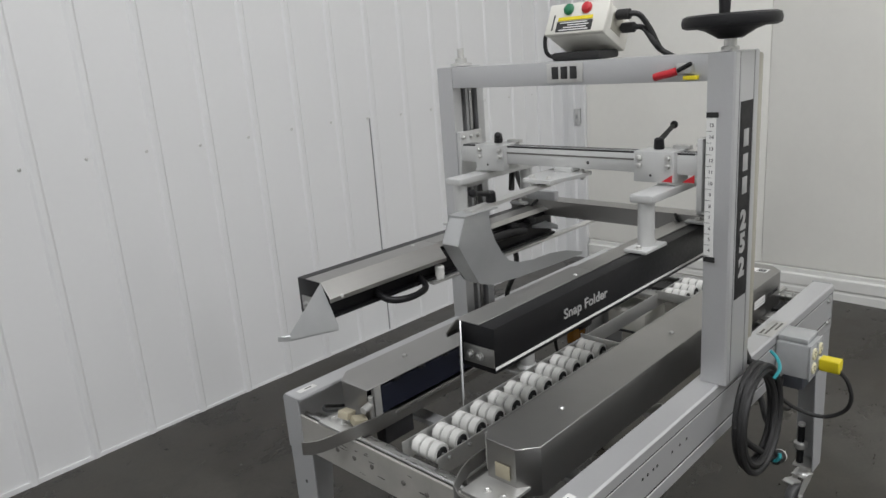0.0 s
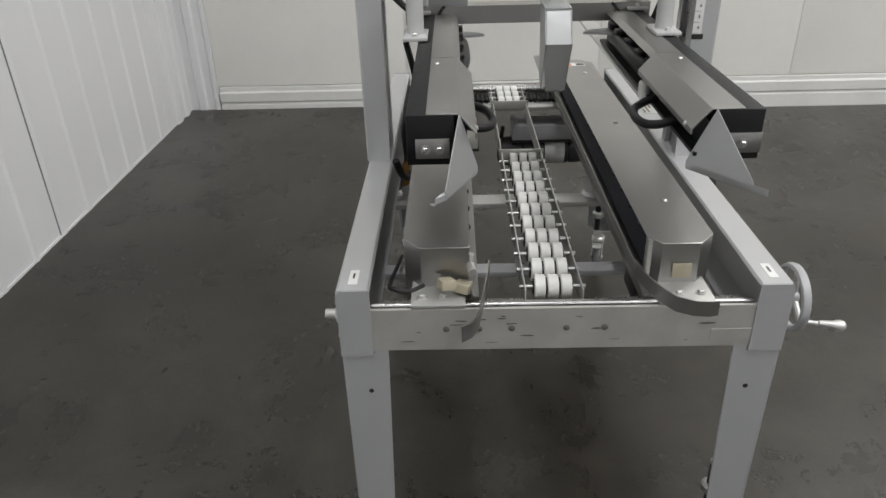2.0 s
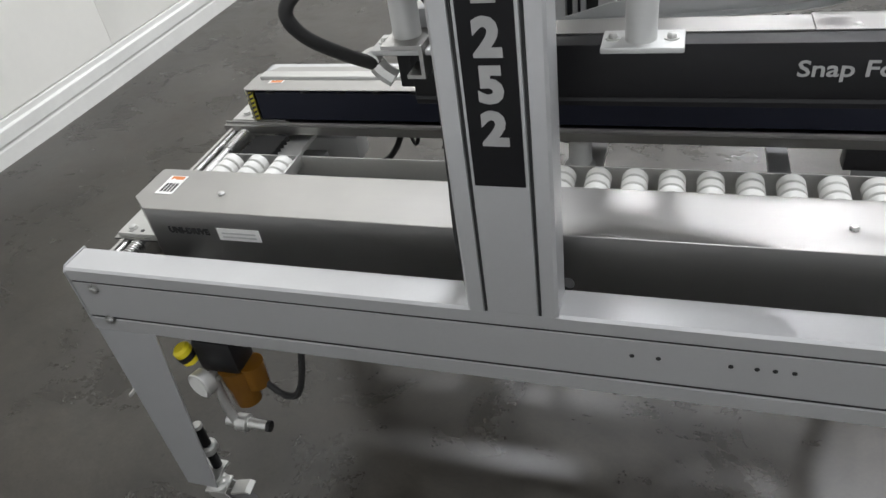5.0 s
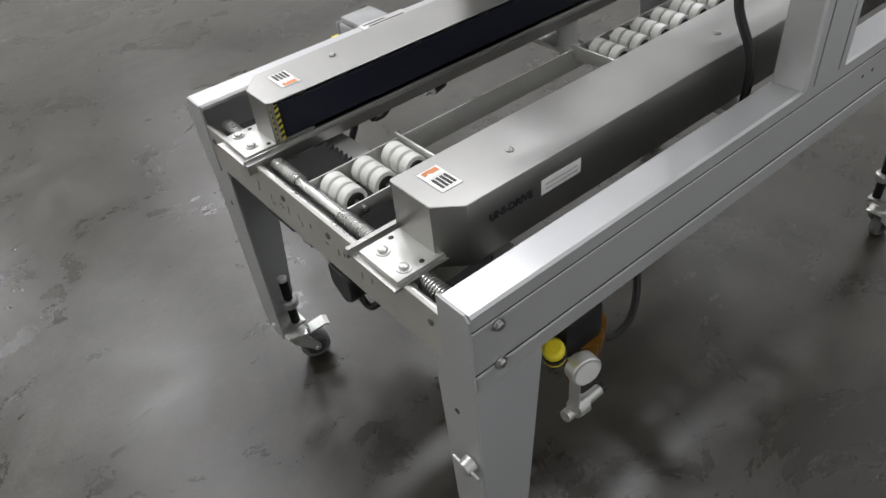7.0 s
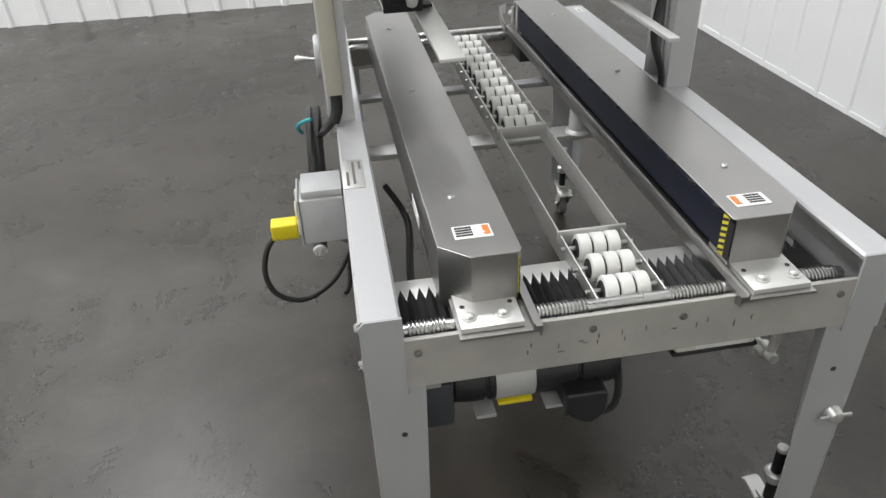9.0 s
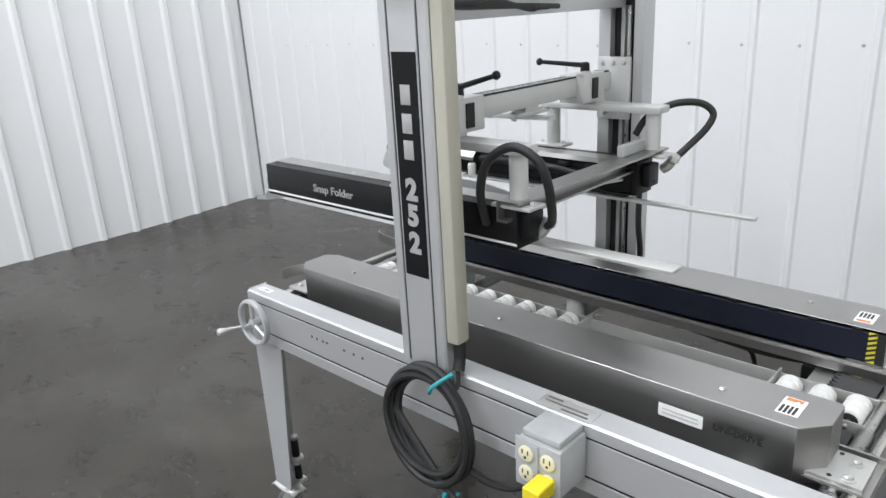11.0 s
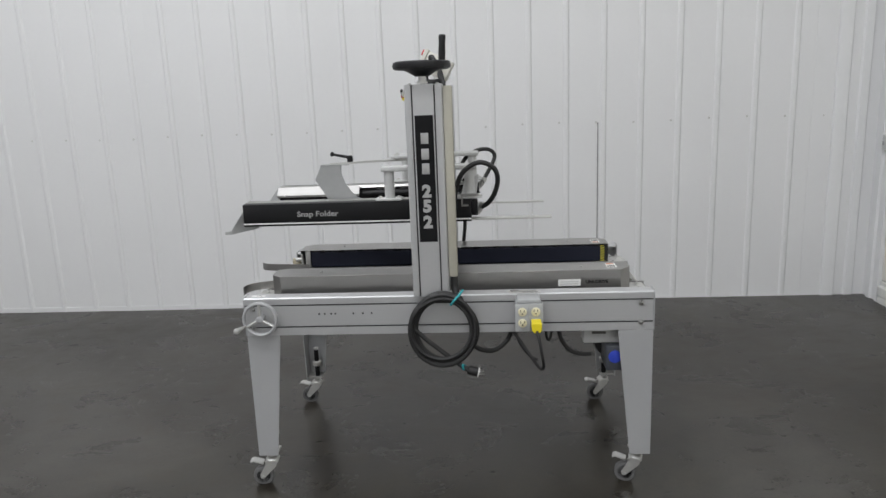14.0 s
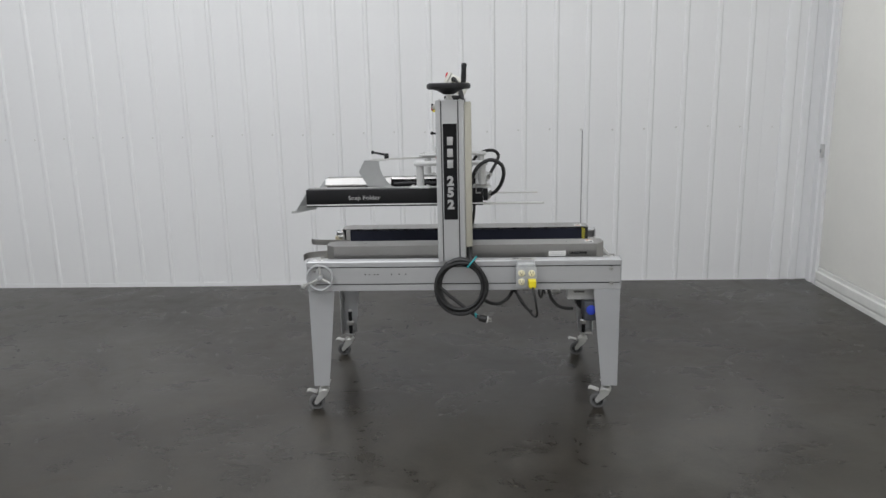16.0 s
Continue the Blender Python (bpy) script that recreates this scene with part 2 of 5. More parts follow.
def smooth_path(pts, steps=6):
    pts = [Vector(p) for p in pts]
    out = []
    for i in range(len(pts) - 1):
        p0, p1, p2, p3 = pts[max(i - 1, 0)], pts[i], pts[i + 1], pts[min(i + 2, len(pts) - 1)]
        for s in range(steps):
            t = s / steps
            out.append(0.5 * ((2 * p1) + (p2 - p0) * t + (2 * p0 - 5 * p1 + 4 * p2 - p3) * t * t + (3 * p1 - p0 - 3 * p2 + p3) * t ** 3))
    out.append(pts[-1])
    return out


def tube(bm, pts, r, seg=10, steps=6):
    path = smooth_path(pts, steps)
    rings = []
    u = None
    for i, p in enumerate(path):
        d = (path[min(i + 1, len(path) - 1)] - path[max(i - 1, 0)]).normalized()
        if u is None:
            u = d.cross(Vector((0, 0, 1)) if abs(d.z) < 0.9 else Vector((1, 0, 0)))
        u = (u - d * u.dot(d)).normalized()
        v = d.cross(u)
        rings.append([p + r * (math.cos(2 * math.pi * k / seg) * u + math.sin(2 * math.pi * k / seg) * v) for k in range(seg)])
    return loft(bm, rings)


def strip(bm, pts, z0, z1, thick):
    """an upright bent sheet that follows (x, y) points"""
    pts = [Vector(p) for p in pts]
    left, right = [], []
    for i, p in enumerate(pts):
        d = (pts[min(i + 1, len(pts) - 1)] - pts[max(i - 1, 0)]).normalized()
        nrm = Vector((-d.y, d.x)) * thick / 2
        left.append(p + nrm); right.append(p - nrm)
    return prism(bm, [tuple(p) for p in left + right[::-1]], "z", z0, z1)


def hexnut(bm, p, axis, r=0.008, h=0.006):
    return lathe(bm, p, axis, [(0, r), (h * 0.8, r), (h, r * 0.85)], 6)


def bolt(bm, p, axis, r=0.007):
    a = Vector(axis).normalized()
    lathe(bm, p, a, [(0, r * 1.5), (0.0016, r * 1.5)], 14)
    lathe(bm, Vector(p) + a * 0.0016, a, [(0, r), (0.004, r), (0.0055, r * 0.7)], 6)
    return bm


def part(name, bm, mat, parent=None, label="", bevel=0.0, m=None):
    if m is not None:
        bmesh.ops.transform(bm, matrix=m, verts=bm.verts[:])
    me = bpy.data.meshes.new(name)
    bm.to_mesh(me)
    bm.free()
    me.materials.append(mat)
    me.set_sharp_from_angle(angle=radians(38))
    ob = new(name, me)
    ob.parent = parent
    if label:
        tagged(ob, label)
    if bevel:
        b = ob.modifiers.new("edge", "BEVEL")
        b.width, b.segments, b.limit_method, b.angle_limit = bevel, 2, "ANGLE", radians(40)
    return ob


def same_mesh(name, src, parent, m):
    ob = new(name, src.data)
    ob.parent = parent
    ob.matrix_basis = m
    return ob


def B():
    return bmesh.new()


def lettering(text, size, m, mat, parent, name="lettering", bold=0.0, label=""):
    cu = bpy.data.curves.new(name, "FONT")
    cu.body, cu.size, cu.extrude, cu.offset = text, size, 0.0006, bold
    cu.align_x = "CENTER"
    cu.align_y = "CENTER"
    cu.resolution_u = 3
    tmp = bpy.data.objects.new(name, cu)
    me = bpy.data.meshes.new_from_object(tmp)
    bpy.data.objects.remove(tmp)
    me.transform(m)
    me.materials.clear()
    me.materials.append(mat)
    ob = new(name, me)
    ob.parent = parent
    if label:
        tagged(ob, label)
    return ob


def thing(name, label, category, at=(0, 0, 0), group=""):
    e = new(name)
    e.empty_display_size = 0.1
    e.location = at
    return tagged(e, label, category, group)


def facing(origin, right, up):
    """a matrix that lays text with its right and up directions"""
    r, u = Vector(right).normalized(), Vector(up).normalized()
    n = r.cross(u)
    return Matrix(((r.x, u.x, n.x, origin[0]), (r.y, u.y, n.y, origin[1]), (r.z, u.z, n.z, origin[2]), (0, 0, 0, 1)))

# ---------------------------------------------------------------- the room
YB, XE, XL = 2.285, 3.375, -3.46
YF, ZC = -13.0, 7.0


def step(a, b, v):
    t = min(1, max(0, (v - a) / (b - a)))
    return t * t * (3 - 2 * t)


def ground(x, y):
    back = (0.028 + 0.022 * step(-1.5, 0.8, x)) * step(0.95, YB, y)
    return max(back, 0.055 * step(1.9, XE - 0.05, x) * step(-1.6, 1.4, y))


bm = B()
xs = [XL - 0.3 + i * (XE - XL + 0.6) / 40 for i in range(41)]
ys = [YF - 0.3 + i * 0.4 for i in range(35)] + [1.0 + i * 0.1 for i in range(18)]
grid = [[bm.verts.new((x, y, ground(x, y))) for y in ys] for x in xs]
for a, b in zip(grid, grid[1:]):
    for j in range(len(ys) - 1):
        bm.faces.new((a[j], b[j], b[j + 1], a[j + 1])).smooth = True
floor = tagged(part("floor", bm, M_FLOOR), "dark sealed concrete floor with stains and dull gloss", "floor", kind="structure")

bm = B()
bx(bm, XL - 0.3, YF - 0.3, ZC, XE + 0.3, YB + 0.3, ZC + 0.15)
tagged(part("ceiling", bm, M_CEIL), "plain grey painted ceiling high above the floor", "ceiling", kind="structure")

# back wall of ribbed white sheets
wall_back = tagged(part("wall_back", bx(B(), XL - 0.2, YB + 0.02, 0, XE + 0.2, YB + 0.2, ZC), M_WHITE),
                   "white ribbed sheet metal wall behind the machine", "wall", kind="structure")
RIB = 0.2368


def rib_sheet(n, pitch, width, top, depth, z0, z1, sharp=0.35):
    """a sheet in x with ribs that stand out towards -y, its first rib half a pitch in"""
    pts = []
    for i in range(n):
        c = pitch * (i + 0.5)
        pts += [(c - width / 2, 0), (c - top / 2, -depth), (c + top / 2, -depth), (c + width / 2, 0)]
    outline = [(0, 0)] + pts + [(n * pitch, 0)]
    bm = B()
    lo = [bm.verts.new((x, y, z0)) for x, y in outline]
    hi = [bm.verts.new((x, y, z1)) for x, y in outline]
    for i in range(len(outline) - 1):
        bm.faces.new((lo[i], lo[i + 1], hi[i + 1], hi[i]))
    back = [bm.verts.new((outline[i][0], 0.012, z)) for i in (0, -1) for z in (z0, z1)]
    bm.faces.new((lo[0], hi[0], back[1], back[0]))
    bm.faces.new((lo[-1], back[2], back[3], hi[-1]))
    bm.faces.new([back[0]] + lo[::1] + [back[2]])
    bmesh.ops.recalc_face_normals(bm, faces=bm.faces[:])
    return bm


x0 = 1.61 - 0.085
sheet = None
start = x0 - RIB * 4 * 6
while start < 3.0:
    n = 4
    if start + 4 * RIB > 3.1:
        n = max(1, int((3.1 - start) / RIB))
    if start + 4 * RIB > XL:
        if sheet is None or n != 4:
            sheet_ob = part("wall_panel", rib_sheet(n, RIB, 0.042, 0.020, 0.009, 0.0, ZC), M_WHITE, wall_back)
            if n == 4:
                sheet = sheet_ob
            sheet_ob.location = (start, YB, 0.012)
        else:
            sheet_ob = same_mesh("wall_panel", sheet, wall_back, pose(start, YB, 0.012))
    start += 4 * RIB
screw = None
for i in range(-19, 9):
    x = x0 + (i + 0.5) * RIB - 0.045
    if XL + 0.1 < x < 3.05:
        if screw is None:
            screw = part("screw", lathe(B(), (0, 0, 0), (0, -1, 0), [(0, 0.007), (0.002, 0.007), (0.005, 0.004)], 10), M_ZINC, wall_back)
            screw.location = (x, YB, 1.234)
        else:
            same_mesh("screw", screw, wall_back, pose(x, YB, 1.234 + 0.006 * math.sin(i * 5)))
part("open_joint", bx(B(), 1.607, YB - 0.0035, 0.06, 1.613, YB - 0.0005, 1.233), M_SEAM, wall_back, "dark open joint between two sheets")
part("joint_bottom_strip", bx(B(), XL, YB - 0.006, 0.012, 3.08, YB - 0.001, 0.06), M_WHITE, wall_back)

# white corner trim by the cream wall
CW = XE - 0.016
trim = tagged(part("trim", prism(B(), [(2.944, YB + 0.01), (2.944, YB - 0.003), (3.072, YB - 0.003), (3.075, YB - 0.016), (3.09, YB - 0.022), (3.15, YB - 0.022), (3.16, YB - 0.012), (3.215, YB - 0.012),
                                       (3.225, YB - 0.026), (3.27, YB - 0.026), (3.28, YB - 0.014), (CW - 0.01, YB - 0.014), (CW - 0.01, YB - 0.06),
                                       (CW - 0.022, YB - 0.07), (CW - 0.022, YB - 0.11), (CW - 0.008, YB - 0.12), (CW - 0.008, YB - 0.165), (CW - 0.02, YB - 0.175),
                                       (CW - 0.02, YB - 0.198), (XE + 0.05, YB - 0.198), (XE + 0.05, YB + 0.01)], "z", 0.05, ZC), M_WHITE),
              "white folded metal corner trim", "trim", kind="structure")
sw = thing("wall_switch", "small grey switch box on the white corner trim", "switch", (CW - 0.0085, YB - 0.142, 1.055))
part("housing", bx(B(), -0.022, -0.02, -0.05, 0.0, 0.02, 0.05, 0.003), M_BRACKET, sw)
part("toggle", bx(B(), -0.03, -0.006, -0.014, -0.022, 0.006, 0.012, 0.002), M_FRAME, sw)

# cream wall and its kerb
wall_end = tagged(part("wall_end", bx(B(), XE, YF, 0.0, XE + 0.2, YB + 0.2, ZC), M_CREAM), "cream painted panel wall with faint stains", "wall", kind="structure")
cp = None
for i in range(13):
    y1 = YB - 0.2 - 1.19 * i
    if cp is None:
        cp = part("wall_panel", bx(B(), -0.014, -1.188, 0.0, -0.001, 0, ZC - 0.22, 0.003), M_CREAM, wall_end)
        cp.location = (XE, y1, 0.2)
    elif y1 > YF:
        same_mesh("wall_panel", cp, wall_end, pose(XE, y1, 0.2))
kerb = tagged(part("kerb", prism(B(), [(XE - 0.034, -0.02), (XE - 0.034, 0.082), (XE - 0.030, 0.086), (XE - 0.030, 0.098), (XE - 0.036, 0.102), (XE - 0.036, 0.158), (XE - 0.032, 0.163),
                                       (XE - 0.020, 0.165), (XE - 0.020, 0.192), (XE, 0.196), (XE, -0.02)], "y", YF, YB - 0.205), M_KERB, bevel=0.003),
              "chipped off-white kerb along the foot of the cream wall", "kerb", kind="structure")

# left wall with deeper ribs
wall_left = tagged(part("wall_left", bx(B(), XL - 0.2, YF, 0, XL - 0.02, YB + 0.2, ZC), M_WHITE), "white deep-ribbed sheet metal wall", "wall", kind="structure")
ls = None
k = 0
yy = YB
while yy > YF:
    m = Matrix.Translation((XL, yy, 0.0)) @ Matrix.Rotation(radians(90), 4, "Z") @ Matrix.Translation((-4 * 0.246, 0, 0))
    if ls is None:
        ls = part("wall_panel", rib_sheet(4, 0.246, 0.062, 0.028, 0.022, 0.0, ZC), M_WHITE, wall_left)
        ls.matrix_basis = m
    else:
        same_mesh("wall_panel", ls, wall_left, m)
    yy -= 4 * 0.246
part("corner_joint", bx(B(), XL + 0.002, YB - 0.012, 0.0, XL + 0.012, YB - 0.002, ZC), M_SEAM, wall_left)

# unseen wall, added on the open side to bounce light back
tagged(part("bounce_wall", bx(B(), XL - 0.2, YF - 0.2, 0, XE + 0.2, YF, ZC), M_KERB), "unseen pale wall added to close the hall and bounce light", "wall", kind="structure")

# hanging round lamps: most placed from floor reflections, the others added as fill


def high_bay_lamp():
    t = thing("high_bay_lamp", "unseen round high-bay lamp, some of them added as fill light", "lamp", (LAMPS[0][0], LAMPS[0][1], LAMP_Z), "high-bay lamps")
    part("shade", lathe(B(), (0, 0, 0.03), (0, 0, 1), [(0, 0.30), (0.02, 0.30), (0.14, 0.16), (0.2, 0.1), (0.24, 0.09)], 24), M_FRAME, t)
    part("stem", cyl(B(), (0, 0, 0.25), (0, 0, ZC - LAMP_Z), 0.012, 10), M_FRAME, t)
    return t


lamp = high_bay_lamp()
for i, (x, y) in enumerate(LAMPS):
    if i:
        copy_thing(lamp, pose(x, y, LAMP_Z))
    li = bpy.data.lights.new("lamp_light", "AREA")
    li.shape, li.size, li.energy, li.color = "DISK", 0.55, LAMP_POWER, (0.972, 0.975, 1.0)
    lo = new("lamp_light", li)
    lo.location = (x, y, LAMP_Z - 0.01)

# ---------------------------------------------------------------- the machine
machine = thing("case_sealer", "grey steel carton sealing machine on casters with black folding arms", "machine", (0, 0, 0))
ZB = 0.615


def rail_outline(out, sgn):
    """y,z outline of a side rail; out is its outer face, sgn points inwards"""
    d = lambda v: out + sgn * v
    return [(d(0.004), ZT), (d(0.0), ZT - 0.004), (d(0), 0.731), (d(0.005), 0.729), (d(0.005), 0.726), (d(0.001), 0.724), (d(0.001), 0.649), (d(0.005), 0.647),
            (d(0.005), 0.644), (d(0), 0.642), (d(0), ZB), (d(0.06), ZB), (d(0.06), ZB + 0.008), (d(0.008), ZB + 0.008), (d(0.008), ZT - 0.010), (d(0.06), ZT - 0.010), (d(0.06), ZT - 0.004), (d(0.056), ZT)]


def labels_bar(parent, x, y, z, w, d, bars, m=None, name="warning_label", mat=None, ink=None, label=""):
    """a sticker that lies flat, with unreadable print as bars"""
    lab = part(name, bx(B(), x - w / 2, y - d / 2, z, x + w / 2, y + d / 2, z + 0.0008), mat or M_LABEL, parent, label)
    for bxx, byy, bw, bd, mt in bars:
        part("print_bar", bx(B(), x + bxx - bw / 2, y + byy - bd / 2, z + 0.0008, x + bxx + bw / 2, y + byy + bd / 2, z + 0.0014), mt, lab)
    return lab


for side, out, sgn in (("near", 0.0, 1), ("far", W, -1)):
    rail = part("side_rail", prism(B(), rail_outline(out, sgn), "x", 0.002, L - 0.002), M_ALU, machine, "grey ribbed aluminium side rail")
    for xe, s in ((0.0, 1), (L, -1)):
        part("end_cap", prism(B(), [(out, ZB - 0.0), (out, ZT - 0.008), (out + sgn * 0.008, ZT + 0.001), (out + sgn * 0.061, ZT + 0.001), (out + sgn * 0.061, ZB)], "x", xe - s * 0.003, xe + s * 0.001), M_FRAME, rail)
        for zz in (0.715, 0.643):
            part("bolt", bolt(B(), (xe + s * 0.044 if s < 0 else xe + 0.03, out, zz), (0, -sgn, 0), 0.007), M_AXLE, rail)
    # dark strips inside the rail grooves deepen their shade by colour
    for zz in (0.7275, 0.6455):
        part("groove_shade", bx(B(), 0.003, min(out + sgn * 0.002, out + sgn * 0.0055), zz - 0.0016, L - 0.003, max(out + sgn * 0.002, out + sgn * 0.0055), zz + 0.0016), M_DARK, rail, "dark strip that paints the shade of a groove")
    holes = (0.275, 0.295, 0.319, 0.335, 0.40, 0.435, 0.467) if side == "near" else (0.322, 0.345, 0.367, 0.399, 0.491, 0.526)
    hole, HZ = None, (0.694 if side == "near" else 0.696)
    for h in holes:
        if hole is None:
            hole = part("plugged_hole", lathe(B(), (0, 0, 0), (0, -sgn, 0), [(-0.002, 0.0035), (0.0006, 0.0035)], 10), M_INK, rail)
            hole.location = (h, out + sgn * 0.001, HZ)
        else:
            same_mesh("plugged_hole", hole, rail, pose(h, out + sgn * 0.001, HZ))
    labels_bar(rail, 0.048, out + sgn * 0.029, ZT, 0.05, 0.017, [(0.004, 0.0, 0.018, 0.0035, M_INK)], name="sticker", label="white sticker with unreadable print")

# maker's plate on the near rail
plate = part("maker_plate", bx(B(), 0.958, 0.002, ZT, 1.076, 0.042, ZT + 0.0015, 0.0004), M_ZINC, machine, "thin metal plate with printed lines")
for i, (a, b) in enumerate(((0.968, 1.0), (0.968, 1.06), (1.01, 1.066))):
    part("print_bar", bx(B(), a, 0.033 - 0.012 * i, ZT + 0.0015, b, 0.038 - 0.012 * i, ZT + 0.002), M_SCUFF, plate)

# end plates with worn paint
for xe, s in ((0.0, 1), (L, -1)):
    z1 = 0.715
    ep = part("end_plate", prism(B(), [(xe, 0.625), (xe, z1), (xe + s * 0.007, z1), (xe + s * 0.007, z1 - 0.003), (xe + s * 0.004, z1 - 0.004), (xe + s * 0.004, 0.629),
                                       (xe + s * 0.03, 0.629), (xe + s * 0.03, 0.625)], "y", 0.058, W - 0.058), M_ENDBAR, machine, "scuffed grey end plate", bevel=0.001)
    for y in ((0.08, 0.34, 0.48, 0.735) if s < 0 else (0.33, 0.40, 0.50, 0.56, 0.62)):
        part("bolt", lathe(B(), (xe, y, 0.69 if s < 0 else 0.672), (-s, 0, 0), [(0, 0.006), (0.002, 0.006), (0.003, 0.004)], 12), M_SCUFF, ep)
    random.seed(5 + s)
    for i in range(16):
        y = random.uniform(0.09, W - 0.09); z = random.uniform(0.64, 0.70); w = random.uniform(0.008, 0.04); h = random.uniform(0.0007, 0.0026)
        if s < 0:
            y, z = 0.25 + 0.035 * (i % 11) + random.uniform(-0.01, 0.01), 0.665 + random.uniform(-0.012, 0.012); w = random.choice((0.0025, 0.003, 0.012)); h = 0.008 if w < 0.01 else 0.0015
        pts = [(y + w * 0.5 * math.cos(a) * random.uniform(0.5, 1), z + h * math.sin(a) * random.uniform(0.4, 1)) for a in [k * math.pi / 4 for k in range(8)]]
        part("scuff", prism(B(), pts, "x", xe - s * 0.0002, xe - s * 0.0008), M_SCUFF, ep)
part("sticker", bx(B(), -0.0012, 0.035, 0.640, 0.0, 0.135, 0.664), M_ENDBAR, machine, "worn pale strip on the end plate")

# legs: folded tapered plates on casters


def caster(at, turn):
    c = new("caster")
    c.parent = machine
    c.matrix_basis = pose(at[0], at[1], 0, 0, 0, turn)
    part("wheel", lathe(B(), (0.038, -0.0135, 0.0385), (0, 1, 0), [(0, 0.030), (0.001, 0.036), (0.006, 0.0385), (0.021, 0.0385), (0.026, 0.036), (0.027, 0.030)], 28), M_TREAD, c, "grey rubber caster wheel")
    part("hub", lathe(B(), (0.038, -0.0165, 0.0385), (0, 1, 0), [(0, 0.008), (0.003, 0.010), (0.003, 0.026), (0.030, 0.026), (0.030, 0.010), (0.033, 0.008)], 20), M_BLACK, c)
    for y in (-0.021, 0.018):
        part("fork_cheek", prism(B(), [(-0.02, 0.098), (0.02, 0.098), (0.05, 0.045), (0.047, 0.032), (0.036, 0.03), (0.026, 0.04), (-0.015, 0.08)], "y", y, y + 0.003), M_ZINC, c)
    part("fork_top", bx(B(), -0.024, -0.024, 0.096, 0.026, 0.024, 0.102, 0.002), M_ZINC, c)
    part("swivel", lathe(B(), (0, 0, 0.102), (0, 0, 1), [(0, 0.024), (0.004, 0.026), (0.010, 0.022), (0.014, 0.012), (0.036, 0.012)], 18), M_ZINC, c)
    part("axle", cyl(B(), (0.038, -0.025, 0.0385), (0.038, 0.025, 0.0385), 0.005, 10), M_ZINC, c)
    part("brake_pedal", prism(B(), [(0.035, 0.088), (0.072, 0.100), (0.084, 0.096), (0.085, 0.100), (0.073, 0.105), (0.035, 0.094)], "y", -0.017, 0.017), M_ZINC, c, "bare metal brake pedal")
    return c


for sx, xe in ((1, 0.0), (-1, L)):
    for sy, ye in ((1, 0.0), (-1, W)):
        leg = new("leg")
        leg.parent = machine
        part("side_flange", prism(B(), [(xe, 0.132), (xe, ZB - 0.0005), (xe + sx * 0.122, ZB - 0.0005), (xe + sx * 0.122, ZB - 0.02), (xe + sx * 0.075, 0.132)], "y", ye + sy * 0.001, ye + sy * 0.005), M_FRAME, leg, bevel=0.001)
        part("end_flange", prism(B(), [(ye + sy * 0.0052, 0.132), (ye + sy * 0.0052, ZB - 0.001), (ye + sy * 0.062, ZB - 0.001), (ye + sy * 0.062, ZB + 0.012), (ye + sy * 0.088, ZB + 0.012), (ye + sy * 0.088, ZB - 0.02), (ye + sy * 0.076, 0.132)], "x", xe, xe + sx * 0.004), M_FRAME, leg, bevel=0.001)
        part("foot_plate", bx(B(), min(xe + sx * 0.004, xe + sx * 0.07), min(ye + sy * 0.005, ye + sy * 0.065), 0.134, max(xe + sx * 0.004, xe + sx * 0.07), max(ye + sy * 0.005, ye + sy * 0.065), 0.142), M_ZINC, leg)
        px, py = xe + sx * 0.05, ye + sy * 0.05
        part("threaded_stem", cyl(B(), (px, py, 0.14), (px, py, 0.275), 0.011, 14), M_BLACK, leg, "black height adjusting stem")
        part("stem_collar", lathe(B(), (px, py, 0.195), (0, 0, 1), [(0, 0.018), (0.004, 0.021), (0.02, 0.021), (0.024, 0.016)], 16), M_ZINC, leg)
        part("stem_tip", cyl(B(), (px, py, 0.275), (px, py, 0.286), 0.0115, 14), M_ZINC, leg)
        part("bolt", bolt(B(), (xe, ye + sy * 0.045, 0.16), (-sx, 0, 0), 0.006), M_ZINC, leg)
        part("plugged_hole", lathe(B(), (xe + sx * 0.0005, ye + sy * 0.05, 0.53), (-sx, 0, 0), [(0, 0.005), (0.0012, 0.005)], 10), M_INK, leg)
caster((0.04, 0.035), 186)
caster((L - 0.045, 0.04), 166)
caster((0.04, W - 0.035), 176)
caster((L - 0.05, W - 0.03), 184)
# wing nut on one outfeed leg
wn = part("wing_nut", lathe(B(), (L, 0.792, 0.428), (1, 0, 0), [(0, 0.014), (0.004, 0.016), (0.02, 0.012), (0.022, 0.007)], 16), M_ZINC, machine, "bare metal wing nut")
part("wing", bx(B(), L + 0.012, 0.762, 0.424, L + 0.017, 0.822, 0.432, 0.002), M_ZINC, wn)

# columns


